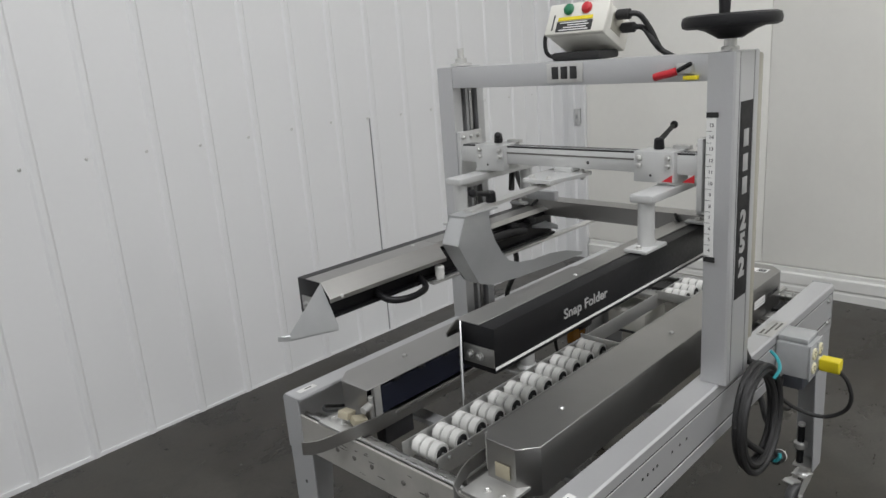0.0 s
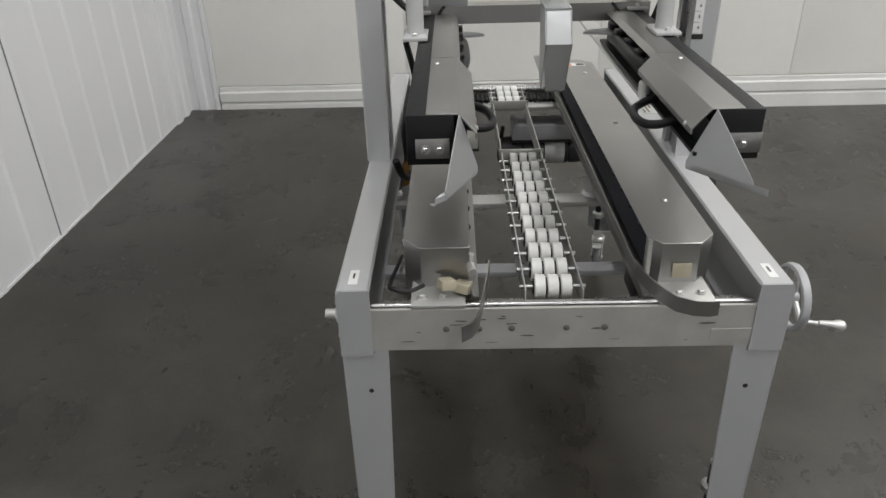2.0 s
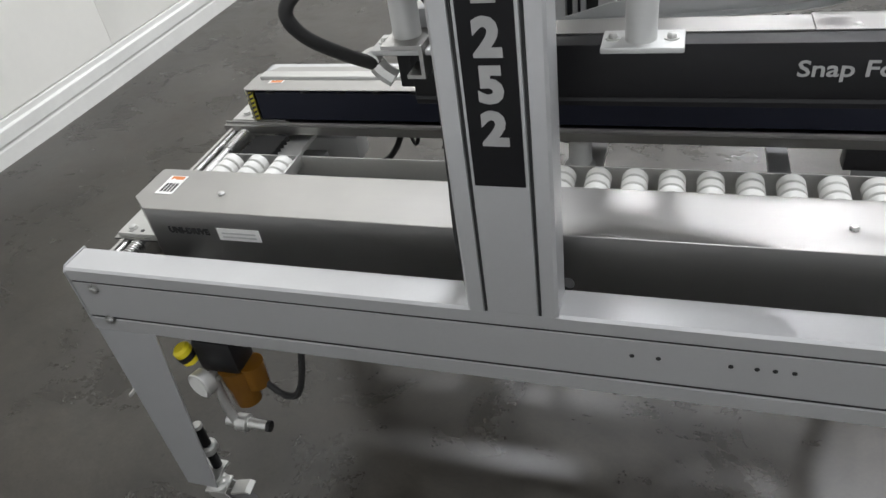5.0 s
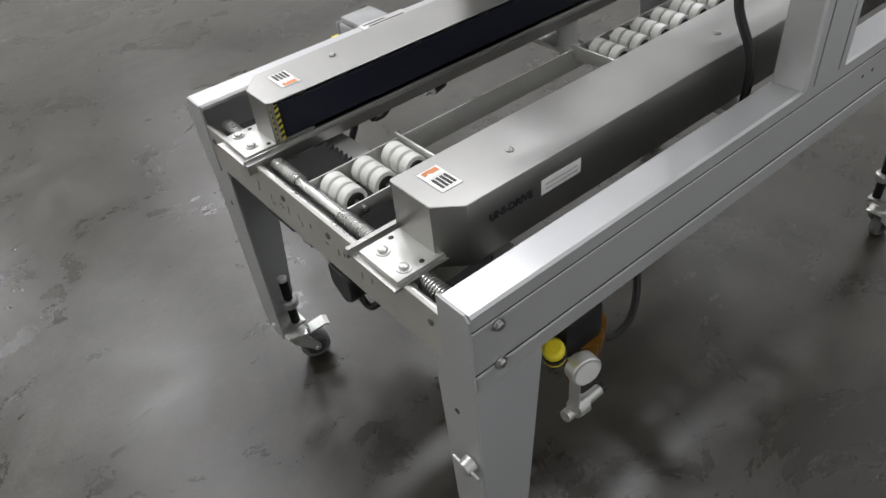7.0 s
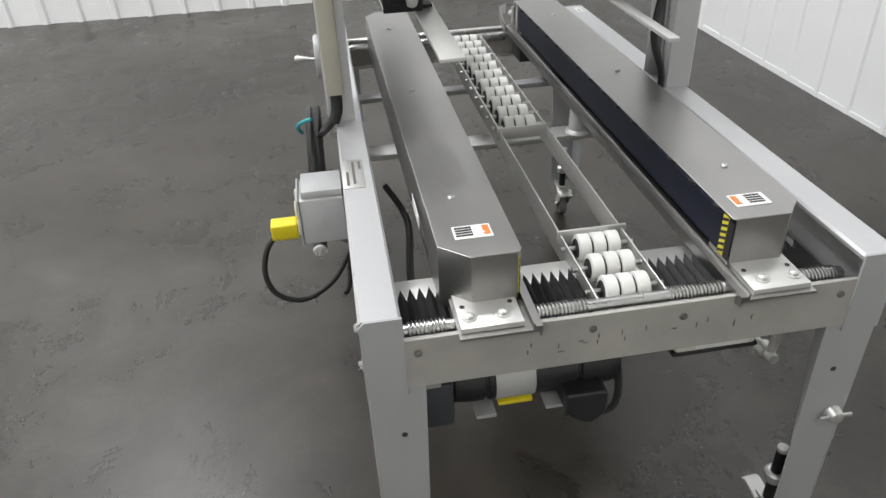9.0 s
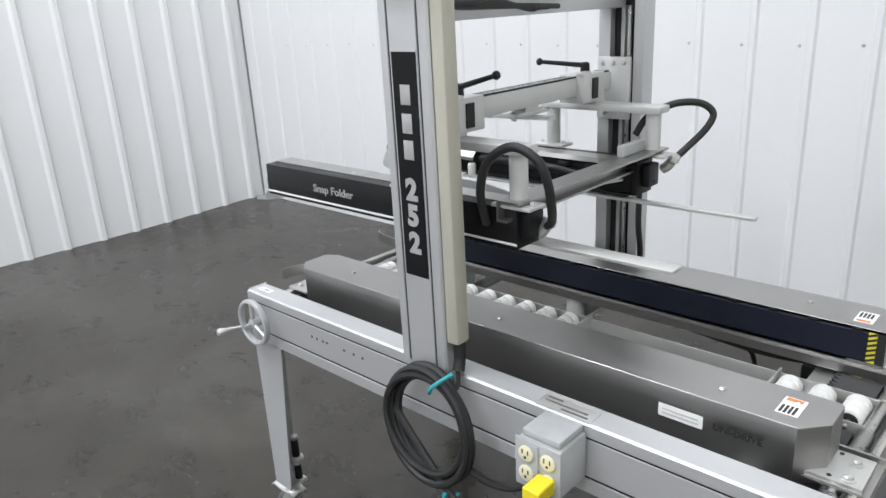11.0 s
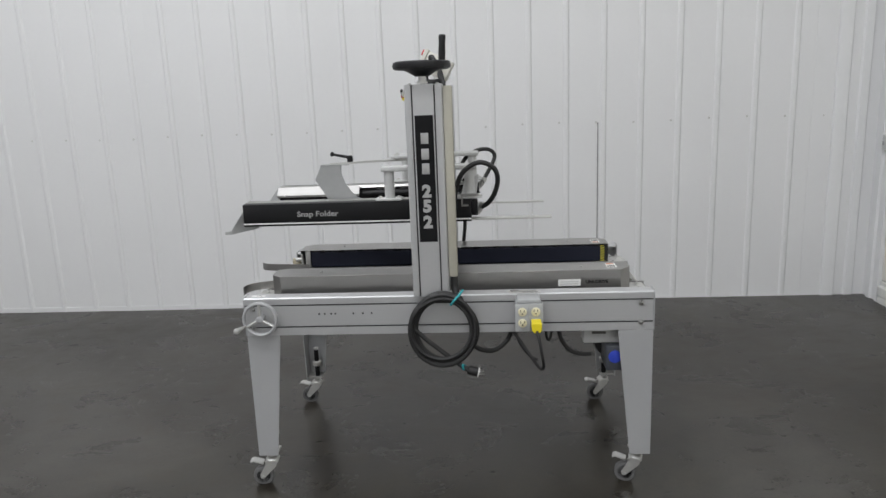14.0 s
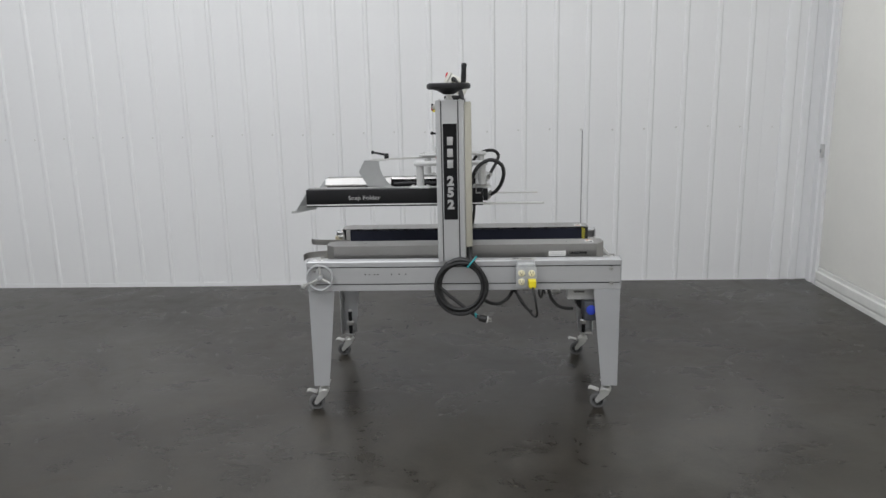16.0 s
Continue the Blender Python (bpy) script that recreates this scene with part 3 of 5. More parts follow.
def column(out, sgn, name):
    d = lambda v: out + sgn * v
    xa, xb = 0.624, 0.752
    o = [(xa, d(0.004)), (xa + 0.004, d(0)), (0.646, d(0)), (0.6475, d(0.004)), (0.6505, d(0.004)), (0.652, d(0)), (0.722, d(0)), (0.7235, d(0.004)),
         (0.7265, d(0.004)), (0.728, d(0)), (xb - 0.004, d(0)), (xb, d(0.004)), (xb, d(0.058)), (0.725, d(0.058)), (0.725, d(0.03)), (0.657, d(0.03)),
         (0.657, d(0.058)), (xa, d(0.058))]
    c = part("column", prism(B(), o, "z", ZT + 0.0005, 1.49), M_ALU, machine, "grey aluminium upright with slots")
    # dark sheet at the bottom of the slot paints its shade
    part("slot_shade", bx(B(), 0.6575, min(d(0.031), d(0.034)), ZT + 0.001, 0.7245, max(d(0.031), d(0.034)), 1.489), M_DARK, c)
    part("guide_strip", bx(B(), 0.684, min(d(0.0345), d(0.05)), ZT + 0.001, 0.694, max(d(0.0345), d(0.05)), 1.44), M_FRAME, c)
    part("lead_screw", cyl(B(), (0.706, d(0.046), ZT), (0.706, d(0.046), 1.44), 0.006, 10), M_AXLE, c)
    # the column grooves get their shade from dark strips too
    for xx in (0.649, 0.725):
        part("groove_shade", bx(B(), xx - 0.0016, min(d(0.001), d(0.0045)), ZT + 0.001, xx + 0.0016, max(d(0.001), d(0.0045)), 1.4895), M_DARK, c, "dark strip that paints the shade of a groove")
    # decal on the outer face
    pl = part("decal", bx(B(), 0.656, min(d(0), d(-0.0012)), 0.955 if sgn > 0 else 0.969, 0.7185, max(d(0), d(-0.0012)), 1.39 if sgn > 0 else 1.404), M_PLATE, c, "black vertical decal with pale lettering")
    yy = d(-0.0014)
    right = (1, 0, 0) if sgn > 0 else (-1, 0, 0)
    # the maker's mark as plain rounded blocks
    for z in (1.313, 1.26, 1.21):
        part("mark", bx(B(), 0.674, min(yy, d(-0.0022)), z - 0.0185, 0.700, max(yy, d(-0.0022)), z + 0.0185, 0.0004), M_LETTER, pl)
    for ch, z in ((("2", 1.131), ("5", 1.079), ("2", 1.023)) if sgn > 0 else (("2", 1.153), ("5", 1.099), ("2", 1.045))):
        lettering(ch, 0.062, facing((0.687, yy, z), right, (0, 0, 1)) @ Matrix.Diagonal((0.95, 0.92, 1, 1)), M_LETTER, pl, "numeral", 0.0034)
    return c


YN, YFAR = -0.015, W + 0.004
col_near = column(YN, 1, "near")
col_far = column(YFAR, -1, "far")
# scale strip on the near column
st = part("scale_strip", bx(B(), 0.6228, 0.022, 1.056, 0.624, 0.0425, 1.37), M_LABEL, col_near, "pale scale strip with numerals")
part("scale_end", bx(B(), 0.622, 0.017, 1.361, 0.6228, 0.0428, 1.372), M_INK, st)
part("scale_end", bx(B(), 0.622, 0.017, 1.046, 0.6228, 0.0428, 1.058), M_INK, st)
for i in range(12):
    z = 1.345 - i * 0.0248
    lettering(str(15 - i), 0.0105, facing((0.6224, 0.031, z), (0, -1, 0), (0, 0, 1)), M_INK, st, "numeral")
    part("tick", bx(B(), 0.6222, 0.030, z - 0.0127, 0.6228, 0.042, z - 0.0119), M_INK, st)
# cable channel and cable boot
ch = part("cable_channel", bx(B(), 0.753, YN + 0.003, 0.825, 0.784, YN + 0.04, 1.485, 0.006), M_CREAMPL, machine, "aged cream plastic cable channel")
part("cable_boot", tube(B(), [(0.769, 0.008, 0.83), (0.771, 0.006, 0.79), (0.775, -0.004, 0.765)], 0.0125, 12), M_RUBBER, ch)

# top beam
beam = part("top_beam", bx(B(), 0.6245, 0.0432, 1.436, 0.70, W - 0.0542, 1.4915, 0.0015), M_ALU, machine, "grey box-section top beam")
badge = part("badge", bx(B(), 0.6205, 0.343, 1.442, 0.6245, 0.4455, 1.488, 0.0015), M_ZINC, beam, "pale rounded badge with dark mark")
for i in range(3):
    y = 0.430 - 0.026 * i
    part("mark", bx(B(), 0.6193, y - 0.019, 1.451, 0.6205, y, 1.480, 0.0004), M_INK, badge)
# far bolt and near handwheel
sc = part("screw_end", lathe(B(), (0.678, 0.775, 1.494), (0, 0, 1), [(0, 0.03), (0.006, 0.03), (0.008, 0.016), (0.02, 0.016), (0.021, 0.009), (0.046, 0.009), (0.048, 0.007)], 18), M_ZINC, machine, "bare screw end with nut")
hw = new("handwheel"); hw.parent = machine; hw.location = (0.684, 0.022, 1.494)
tagged(hw, "black plastic handwheel with upright grip")
part("bearing", lathe(B(), (0, 0, 0), (0, 0, 1), [(0, 0.018), (0.008, 0.018), (0.009, 0.013), (0.026, 0.013)], 18), M_ZINC, hw)
part("hub", lathe(B(), (0, 0, 0.024), (0, 0, 1), [(0, 0.024), (0.004, 0.03), (0.016, 0.05), (0.028, 0.085), (0.034, 0.088), (0.04, 0.06), (0.04, 0.01)], 32), M_PLASTIC, hw)
part("rim", lathe(B(), (0, 0, 0.046), (0, 0, 1), [(0.003, 0.078), (0.0, 0.088), (0.004, 0.097), (0.014, 0.099), (0.024, 0.096), (0.028, 0.088), (0.024, 0.078), (0.003, 0.078)], 40, False), M_PLASTIC, hw)
part("grip", lathe(B(), (0.066, 0.042, 0.07), (0.05, 0.02, 1), [(0, 0.011), (0.03, 0.0125), (0.06, 0.011), (0.085, 0.0125), (0.09, 0.010)], 16), M_PLASTIC, hw)
for dx, dy in ((-0.045, -0.02), (0.045, 0.02)):
    part("bolt", bolt(B(), (0.688 + dx, 0.02 + dy, 1.4905), (0, 0, 1), 0.006), M_ZINC, machine)
part("top_cap", bx(B(), 0.628, YN + 0.003, 1.4895, 0.75, 0.047, 1.4925, 0.001), M_ALU, machine)
part("top_cap", bx(B(), 0.628, W - 0.05, 1.4895, 0.75, YFAR - 0.003, 1.4925, 0.001), M_ALU, machine)

# control box on the beam
cb = new("control_box"); cb.parent = machine
cb.matrix_basis = Matrix.Translation((0.655, 0.382, 1.548)) @ Matrix.Rotation(radians(27), 4, "Y") @ Matrix.Diagonal((1, 0.94, 1, 1))
tagged(cb, "white plastic control box with two push buttons")
part("casing", bx(B(), 0.0, -0.085, 0.0, 0.10, 0.085, 0.076, 0.006), M_BOXPL, cb)
part("lid", bx(B(), -0.016, -0.088, 0.0, 0.0, 0.088, 0.079, 0.004), M_BOXPL, cb)
part("side_recess", bx(B(), 0.015, -0.0865, 0.02, 0.06, -0.0845, 0.06), M_CREAMPL, cb)
for y, mt in ((0.026, M_GREEN), (-0.027, M_RED)):
    part("button", lathe(B(), (-0.016, y, 0.061), (-1, 0, 0), [(0, 0.014), (0.004, 0.014), (0.005, 0.012), (0.008, 0.012), (0.010, 0.009)], 20), mt, cb, "round push button")
lb = part("warning_label", bx(B(), -0.0168, -0.052, 0.005, -0.016, 0.054, 0.031), M_INK, cb, "black warning label")
part("label_header", bx(B(), -0.0176, -0.05, 0.033, -0.0162, 0.052, 0.042), M_YELLOW, cb, "yellow warning header")
for i in range(4):
    part("print_bar", bx(B(), -0.0174, -0.042 + 0.006 * (i % 2), 0.008 + 0.006 * i, -0.0168, 0.044 - 0.012 * (i % 3), 0.0105 + 0.006 * i), M_LABEL, lb)
part("print_bar", bx(B(), -0.0166, 0.064, 0.01, -0.016, 0.068, 0.05), M_INK, cb)
part("rubber_base", bx(B(), 0.65, 0.315, 1.492, 0.74, 0.45, 1.512, 0.006), M_RUBBER, machine)
for k, (y, dz) in enumerate(((0.287, 1.60), (0.287, 1.57))):
    part("cable_gland", cyl(B(), (0.70 + 0.02 * k, 0.296, dz - 0.012), (0.70 + 0.02 * k, 0.262, dz - 0.012), 0.012, 12), M_RUBBER, machine)
    part("cable", tube(B(), [(0.70 + 0.02 * k, 0.265, dz - 0.012), (0.71 + 0.02 * k, 0.245, dz - 0.016), (0.73, 0.228 - 0.01 * k, dz - 0.05), (0.745, 0.205, 1.50), (0.75, 0.15, 1.475), (0.762, 0.07, 1.47), (0.768, 0.02, 1.47)], 0.0065, 10), M_RUBBER, machine)
part("cable", tube(B(), [(0.67, 0.468, 1.57), (0.665, 0.478, 1.545), (0.668, 0.474, 1.51), (0.69, 0.45, 1.497)], 0.005, 8), M_RUBBER, machine)
for k in range(3):
    part("cable", tube(B(), [(0.715 + 0.008 * k, 0.44 - 0.05 * k, 1.45), (0.722, 0.32, 1.455 - 0.003 * k), (0.73, 0.2, 1.458 + 0.005 * k), (0.745, 0.1, 1.46), (0.765, 0.03, 1.465)], 0.0055, 8), M_RUBBER, machine)
# red-handled toggle clamp
tcl = part("toggle_clamp", tube(B(), [(0.606, 0.152, 1.448), (0.605, 0.135, 1.452), (0.606, 0.118, 1.455), (0.61, 0.104, 1.459)], 0.0085, 12), M_RED, machine, "red-gripped toggle clamp")
part("clamp_body", bx(B(), 0.606, 0.07, 1.452, 0.624, 0.105, 1.475, 0.004), M_ZINC, tcl)
part("clamp_arm", cyl(B(), (0.606, 0.10, 1.46), (0.606, 0.07, 1.474), 0.005, 10), M_BLACK, tcl)
part("clamp_tip", bx(B(), 0.608, 0.06, 1.440, 0.624, 0.09, 1.449, 0.002), M_YELLOW, tcl)

# ---- carriage with cross bar, sliders and folding arms
for yy, sg in ((0.052, 1), (W - 0.054, -1)):
    cp_ = part("carriage_plate", bx(B(), 0.628, min(yy, yy + sg * 0.012), 1.155, 0.722, max(yy, yy + sg * 0.012), 1.315, 0.002), M_BRACKET, machine, "pale steel carriage plate with bolts")
    for bx_, bz in ((0.643, 1.30), (0.675, 1.30), (0.705, 1.30), (0.65, 1.272), (0.65, 1.172), (0.70, 1.172)):
        part("bolt", bolt(B(), (bx_, yy + sg * 0.012, bz), (0, sg, 0), 0.0055), M_ZINC, cp_)
part("cross_bar", bx(B(), 0.632, 0.062, 1.234, 0.668, W - 0.064, 1.278, 0.002), M_BRACKET, machine, "pale square cross bar")
part("cross_bar_track", bx(B(), 0.638, 0.07, 1.2782, 0.662, W - 0.07, 1.2815, 0.001), M_FRAME, machine)
# dark strips draw shaded grooves along the track
for xx in (0.6345, 0.650, 0.664):
    part("track_groove_shade", bx(B(), xx - 0.0016, 0.072, 1.2780, xx + 0.0016, W - 0.072, 1.2822), M_DARK, machine, "dark strip that paints the shade of a groove")
part("groove", bx(B(), 0.6312, 0.215, 1.262, 0.632, 0.59, 1.266), M_SCUFF, machine)
part("mark", bx(B(), 0.6305, 0.222, 1.234, 0.632, 0.25, 1.234), M_INK, machine)
part("set_screw", lathe(B(), (0.632, 0.34, 1.25), (-1, 0, 0), [(0, 0.004), (0.001, 0.004)], 10), M_INK, machine)


def clamp_lever(at, tip):
    c = new("clamp_lever"); c.parent = machine
    tagged(c, "black clamping lever")
    at, tip = Vector(at), Vector(tip)
    part("hub", lathe(B(), at, (0, 0, 1), [(0, 0.011), (0.006, 0.012), (0.024, 0.011), (0.028, 0.007)], 14), M_PLASTIC, c)
    h = at + Vector((0, 0, 0.02))
    part("arm", cyl(B(), h, tip, 0.0065, 10, 0.005), M_PLASTIC, c)
    part("knob", lathe(B(), tip - (tip - h).normalized() * 0.008, tip - h, [(0, 0.004), (0.003, 0.008), (0.008, 0.0095), (0.013, 0.008), (0.016, 0.003)], 12), M_PLASTIC, c)


for side, yc in (("near", 0.161), ("far", 0.640)):
    s = 1 if side == "near" else -1
    sl = part("slider_block", bx(B(), 0.617, yc - 0.05, 1.216, 0.688, yc + 0.048, 1.286, 0.002), M_BRACKET, machine, "pale steel slider block with bolts")
    for dy in (-0.036, 0.034):
        for z in (1.272, 1.254):
            part("bolt", bolt(B(), (0.617, yc + dy, z), (-1, 0, 0), 0.006), M_ZINC, sl)
    part("set_screw", lathe(B(), (0.617, yc + 0.006, 1.232), (-1, 0, 0), [(0, 0.003), (0.001, 0.003)], 8), M_INK, sl)
    part("stop_tab", bx(B(), 0.672, yc - 0.06, 1.284, 0.69, yc - 0.02, 1.293, 0.001), M_ZINC, sl)
    for z0 in (1.225,):
        part("latch", bx(B(), 0.6885, yc - 0.012, z0, 0.692, yc + 0.012, 1.275), M_PLASTIC, sl)
clamp_lever((0.655, 0.166, 1.284), (0.748, 0.176, 1.330))
clamp_lever((0.66, 0.64, 1.284), (0.572, 0.569, 1.318))
part("warning_tag", prism(B(), [(0.07, 1.218), (0.098, 1.218), (0.07, 1.236)], "x", 0.6295, 0.6315), M_RED, machine)
part("warning_tag", prism(B(), [(0.115, 1.219), (0.14, 1.219), (0.115, 1.235)], "x", 0.6155, 0.617), M_RED, machine)


def folder(side):
    """one folding arm; yo is its outer face, s points to the middle of the machine"""
    yo, s = (0.118, 1) if side == "near" else (0.675, -1)
    y = lambda v: yo + s * v
    lo_hi = lambda a, b: (min(y(a), y(b)), max(y(a), y(b)))
    f = new("folding_arm"); f.parent = machine
    tagged(f, "long black folding arm with stainless cover")
    a, b = lo_hi(0, 0.076)
    body = part("body", bx(B(), -0.012, a, 1.0, 0.835, b, 1.0825, 0.002), M_BLACK, f, "black powder-coated channel")
    # inner open channel, dark parts
    part("inner_channel", prism(B(), [(y(0.076), 1.002), (y(0.098), 1.002), (y(0.098), 1.008), (y(0.08), 1.008), (y(0.08), 1.06), (y(0.076), 1.06)], "x", 0.0, 0.82), M_BLACK, f)
    part("trim_line", bx(B(), -0.012, min(y(-0.0008), y(0)), 1.0075, 0.835, max(y(-0.0008), y(0)), 1.0125), M_LABEL if s > 0 else M_MOTOR, f, "thin trim line")
    # stainless cover, bent over the top
    pts = [(y(0.032), 1.0845), (y(0.084), 1.0845), (y(0.112), 1.052), (y(0.112), 1.043), (y(0.109), 1.043), (y(0.109), 1.051), (y(0.082), 1.082), (y(0.032), 1.0827)]
    part("cover", prism(B(), pts, "x", -0.012, 0.345), M_STEEL, f, "brushed stainless cover sheet", bevel=0.0006)
    pts2 = [(y(0.032), 1.0845), (y(0.078), 1.0845), (y(0.09), 1.075), (y(0.088), 1.074), (y(0.077), 1.0828), (y(0.032), 1.0827)]
    part("cover", prism(B(), pts2, "x", 0.346, 0.80), M_STEEL, f, "brushed stainless cover sheet")
    part("cover_screw", lathe(B(), (0.02, y(0.1115), 1.05), (0, s, 0.3), [(0, 0.005), (0.003, 0.003)], 10), M_ZINC, f)
    part("cover_screw", lathe(B(), (0.30, y(0.045), 1.0845), (0, 0, 1), [(0, 0.005), (0.002, 0.003)], 10), M_ZINC, f)
    # folding flap at the infeed end
    if side == "near":
        A, Bp, C = (-0.012, 0.193, 1.083), (-0.07, 0.142, 0.984), (0.012, 0.222, 0.99)
    else:
        A, Bp, C = (-0.012, 0.591, 1.083), (-0.088, 0.614, 0.988), (0.0, 0.563, 0.992)
    A, Bp, C = Vector(A), Vector(Bp), Vector(C)
    nrm = (Bp - A).cross(C - A).normalized() * 0.0012
    bm = B()
    lip = Vector((0.006 if side == "near" else 0.012, -s * 0.012, 0.006))
    tri = [A, Bp, Bp + Vector((0, 0, -0.012)), C + Vector((0, 0, -0.010)), C]
    lo = [bm.verts.new(p - nrm) for p in tri]; hi = [bm.verts.new(p + nrm) for p in tri]
    for i in range(5):
        bm.faces.new((lo[i], lo[(i + 1) % 5], hi[(i + 1) % 5], hi[i]))
    bm.faces.new(lo[::-1]); bm.faces.new(hi)
    part("flap", bm, M_PLOW, f, "triangular bare metal flap")
    bm = B()
    low = [Bp + Vector((0, 0, -0.010)), C + Vector((0, 0, -0.008))]
    away = Vector((-0.020, -s * 0.016, 0.002))
    q = [low[0], low[1], low[1] + away * 0.5, low[0] + away]
    lo = [bm.verts.new(p - Vector((0, 0, 0.006))) for p in q]; hi = [bm.verts.new(p + Vector((0, 0, 0.004))) for p in q]
    for i in range(4):
        bm.faces.new((lo[i], lo[(i + 1) % 4], hi[(i + 1) % 4], hi[i]))
    bm.faces.new(lo[::-1]); bm.faces.new(hi)
    part("flap_lip", bm, M_PLOW, f)
    mt = part("flap_mount", bx(B(), -0.016, *lo_hi(0.014, 0)[0:1], 1.012, -0.0125, lo_hi(0.014, 0.068)[1], 1.045, 0.001) if s > 0 else
              bx(B(), -0.016, lo_hi(0.014, 0.068)[0], 1.012, -0.0125, lo_hi(0.014, 0.068)[1], 1.045, 0.001), M_STEEL, f)
    for v in (0.03, 0.052):
        part("bolt", bolt(B(), (-0.016, y(v), 1.028), (-1, 0, 0), 0.0055), M_AXLE, mt)
    # kicker arms
    part("kicker_arm", tube(B(), [(0.27, y(0.09), 1.018), (0.258, y(0.12), 1.010), (0.235, y(0.14), 1.006), (0.19, y(0.147), 1.004), (0.15, y(0.138), 1.006), (0.136, y(0.115), 1.010), (0.135, y(0.085), 1.02)], 0.008, 10), M_PLASTIC, f, "black curved kicker arm")
    part("kicker_arm", tube(B(), [(0.36, y(0.09), 1.048), (0.45, y(0.10), 1.052), (0.6, y(0.10), 1.05), (0.68, y(0.095), 1.04)], 0.012, 10), M_PLASTIC, f)
    part("kicker_blade", prism(B(), [(0.735, y(0.08)), (0.80, y(0.08)), (0.775, y(0.14)), (0.755, y(0.155))], "z", 1.035, 1.041), M_PLOW, f)
    part("pivot", lathe(B(), (0.33, y(0.1), 1.0), (0, 0, 1), [(0, 0.012), (0.03, 0.012), (0.034, 0.008)], 12), M_ROLLER, f)
    for x in (0.42, 0.52, 0.62, 0.70):
        part("air_fitting", bx(B(), x, min(y(0.078), y(0.1)), 1.055, x + 0.03, max(y(0.078), y(0.1)), 1.07, 0.003), M_PLASTIC, f)
    # guide strip that trails behind
    a, b = lo_hi(0.062, 0.104) if s > 0 else lo_hi(0.088, 0.108)
    part("trailing_strip", bx(B(), 0.30, a, 0.9925, 1.13, b, 0.9995, 0.001), M_ZINC, f, "thin bright metal strip")
    part("stop_block", bx(B(), 0.836, lo_hi(0.01, 0.06)[0], 1.02, 0.858, lo_hi(0.01, 0.06)[1], 1.075, 0.003), M_BLACK, f)
    # lettering on the outer face
    right = (1, 0, 0) if s > 0 else (-1, 0, 0)
    lettering("Snap Folder", 0.0295, facing((0.268 if s > 0 else 0.286, y(-0.0006), 1.042 if s > 0 else 1.05), right, (0, 0, 1)) @ Matrix.Diagonal((1.09, 0.94, 1, 1)), M_LETTER, f, "lettering", 0.0004)
    # posts and arm above
    yp = 0.135 if side == "near" else 0.681
    for x in (0.538, 0.83):
        part("post", lathe(B(), (x, yp, 1.083), (0, 0, 1), [(0, 0.0185), (0.107, 0.0185)], 20), M_BRACKET, f, "pale steel post")
        part("post_foot", bx(B(), x - 0.05, yp - 0.027, 1.0846, x + 0.045, yp + 0.027, 1.0925, 0.002), M_BRACKET, f)
        for dx in (-0.035, 0.032):
            part("bolt", bolt(B(), (x + dx, yp, 1.0925), (0, 0, 1), 0.006), M_ZINC, f)
    part("top_arm", bx(B(), 0.512, yp - 0.027, 1.19, 0.858, yp + 0.027, 1.2085, 0.004), M_BRACKET, f, "pale steel flat arm")
    part("hanger", bx(B(), 0.63, yp - 0.022, 1.2085, 0.682, yp + 0.022, 1.2165), M_BRACKET, f)
    # air hose
    if side == "near":
        hose = [(0.775, 0.10, 1.05), (0.782, 0.075, 1.12), (0.81, 0.066, 1.185), (0.866, 0.068, 1.218), (0.917, 0.074, 1.198), (0.932, 0.085, 1.155), (0.92, 0.115, 1.10), (0.895, 0.15, 1.06), (0.868, 0.172, 1.042)]
    else:
        hose = [(0.775, 0.695, 1.13), (0.80, 0.71, 1.175), (0.85, 0.742, 1.205), (0.90, 0.78, 1.205), (0.928, 0.797, 1.18), (0.92, 0.785, 1.145), (0.895, 0.745, 1.105), (0.872, 0.70, 1.07)]
    h = part("air_hose", tube(B(), hose, 0.0088, 12), M_RUBBER, f, "thick black air hose")
    part("hose_fitting", tube(B(), [hose[-1], (hose[-1][0] - 0.008, hose[-1][1], hose[-1][2] - 0.01), (0.85, hose[-1][1], hose[-1][2] - 0.02)], 0.0125, 8), M_ZINC, h)
    part("fitting_nut", hexnut(B(), (hose[-1][0] + 0.004, hose[-1][1], hose[-1][2] + 0.002), (0.4, 0, 1), 0.014, 0.018), M_ZINC, h)
    part("pressure_hose", tube(B(), [(0.78, yp + s * 0.03, 1.06), (0.8, yp + s * 0.06, 1.10), (0.83, yp + s * 0.05, 1.06), (0.86, yp + s * 0.04, 1.03)], 0.004, 8), M_RUBBER, h)
    return f


folder("near")
folder("far")

# lower channel between the folding arms
part("lower_channel", prism(B(), [(0.80, 1.058), (0.80, 1.102), (0.855, 1.102), (0.855, 1.097), (0.805, 1.097), (0.805, 1.063), (0.825, 1.063), (0.825, 1.058)], "y", 0.10, W - 0.10), M_STEEL, machine, "grey steel channel between the arms")
part("lower_bracket", bx(B(), 0.80, 0.56, 1.102, 0.82, 0.66, 1.128, 0.002), M_FRAME, machine)

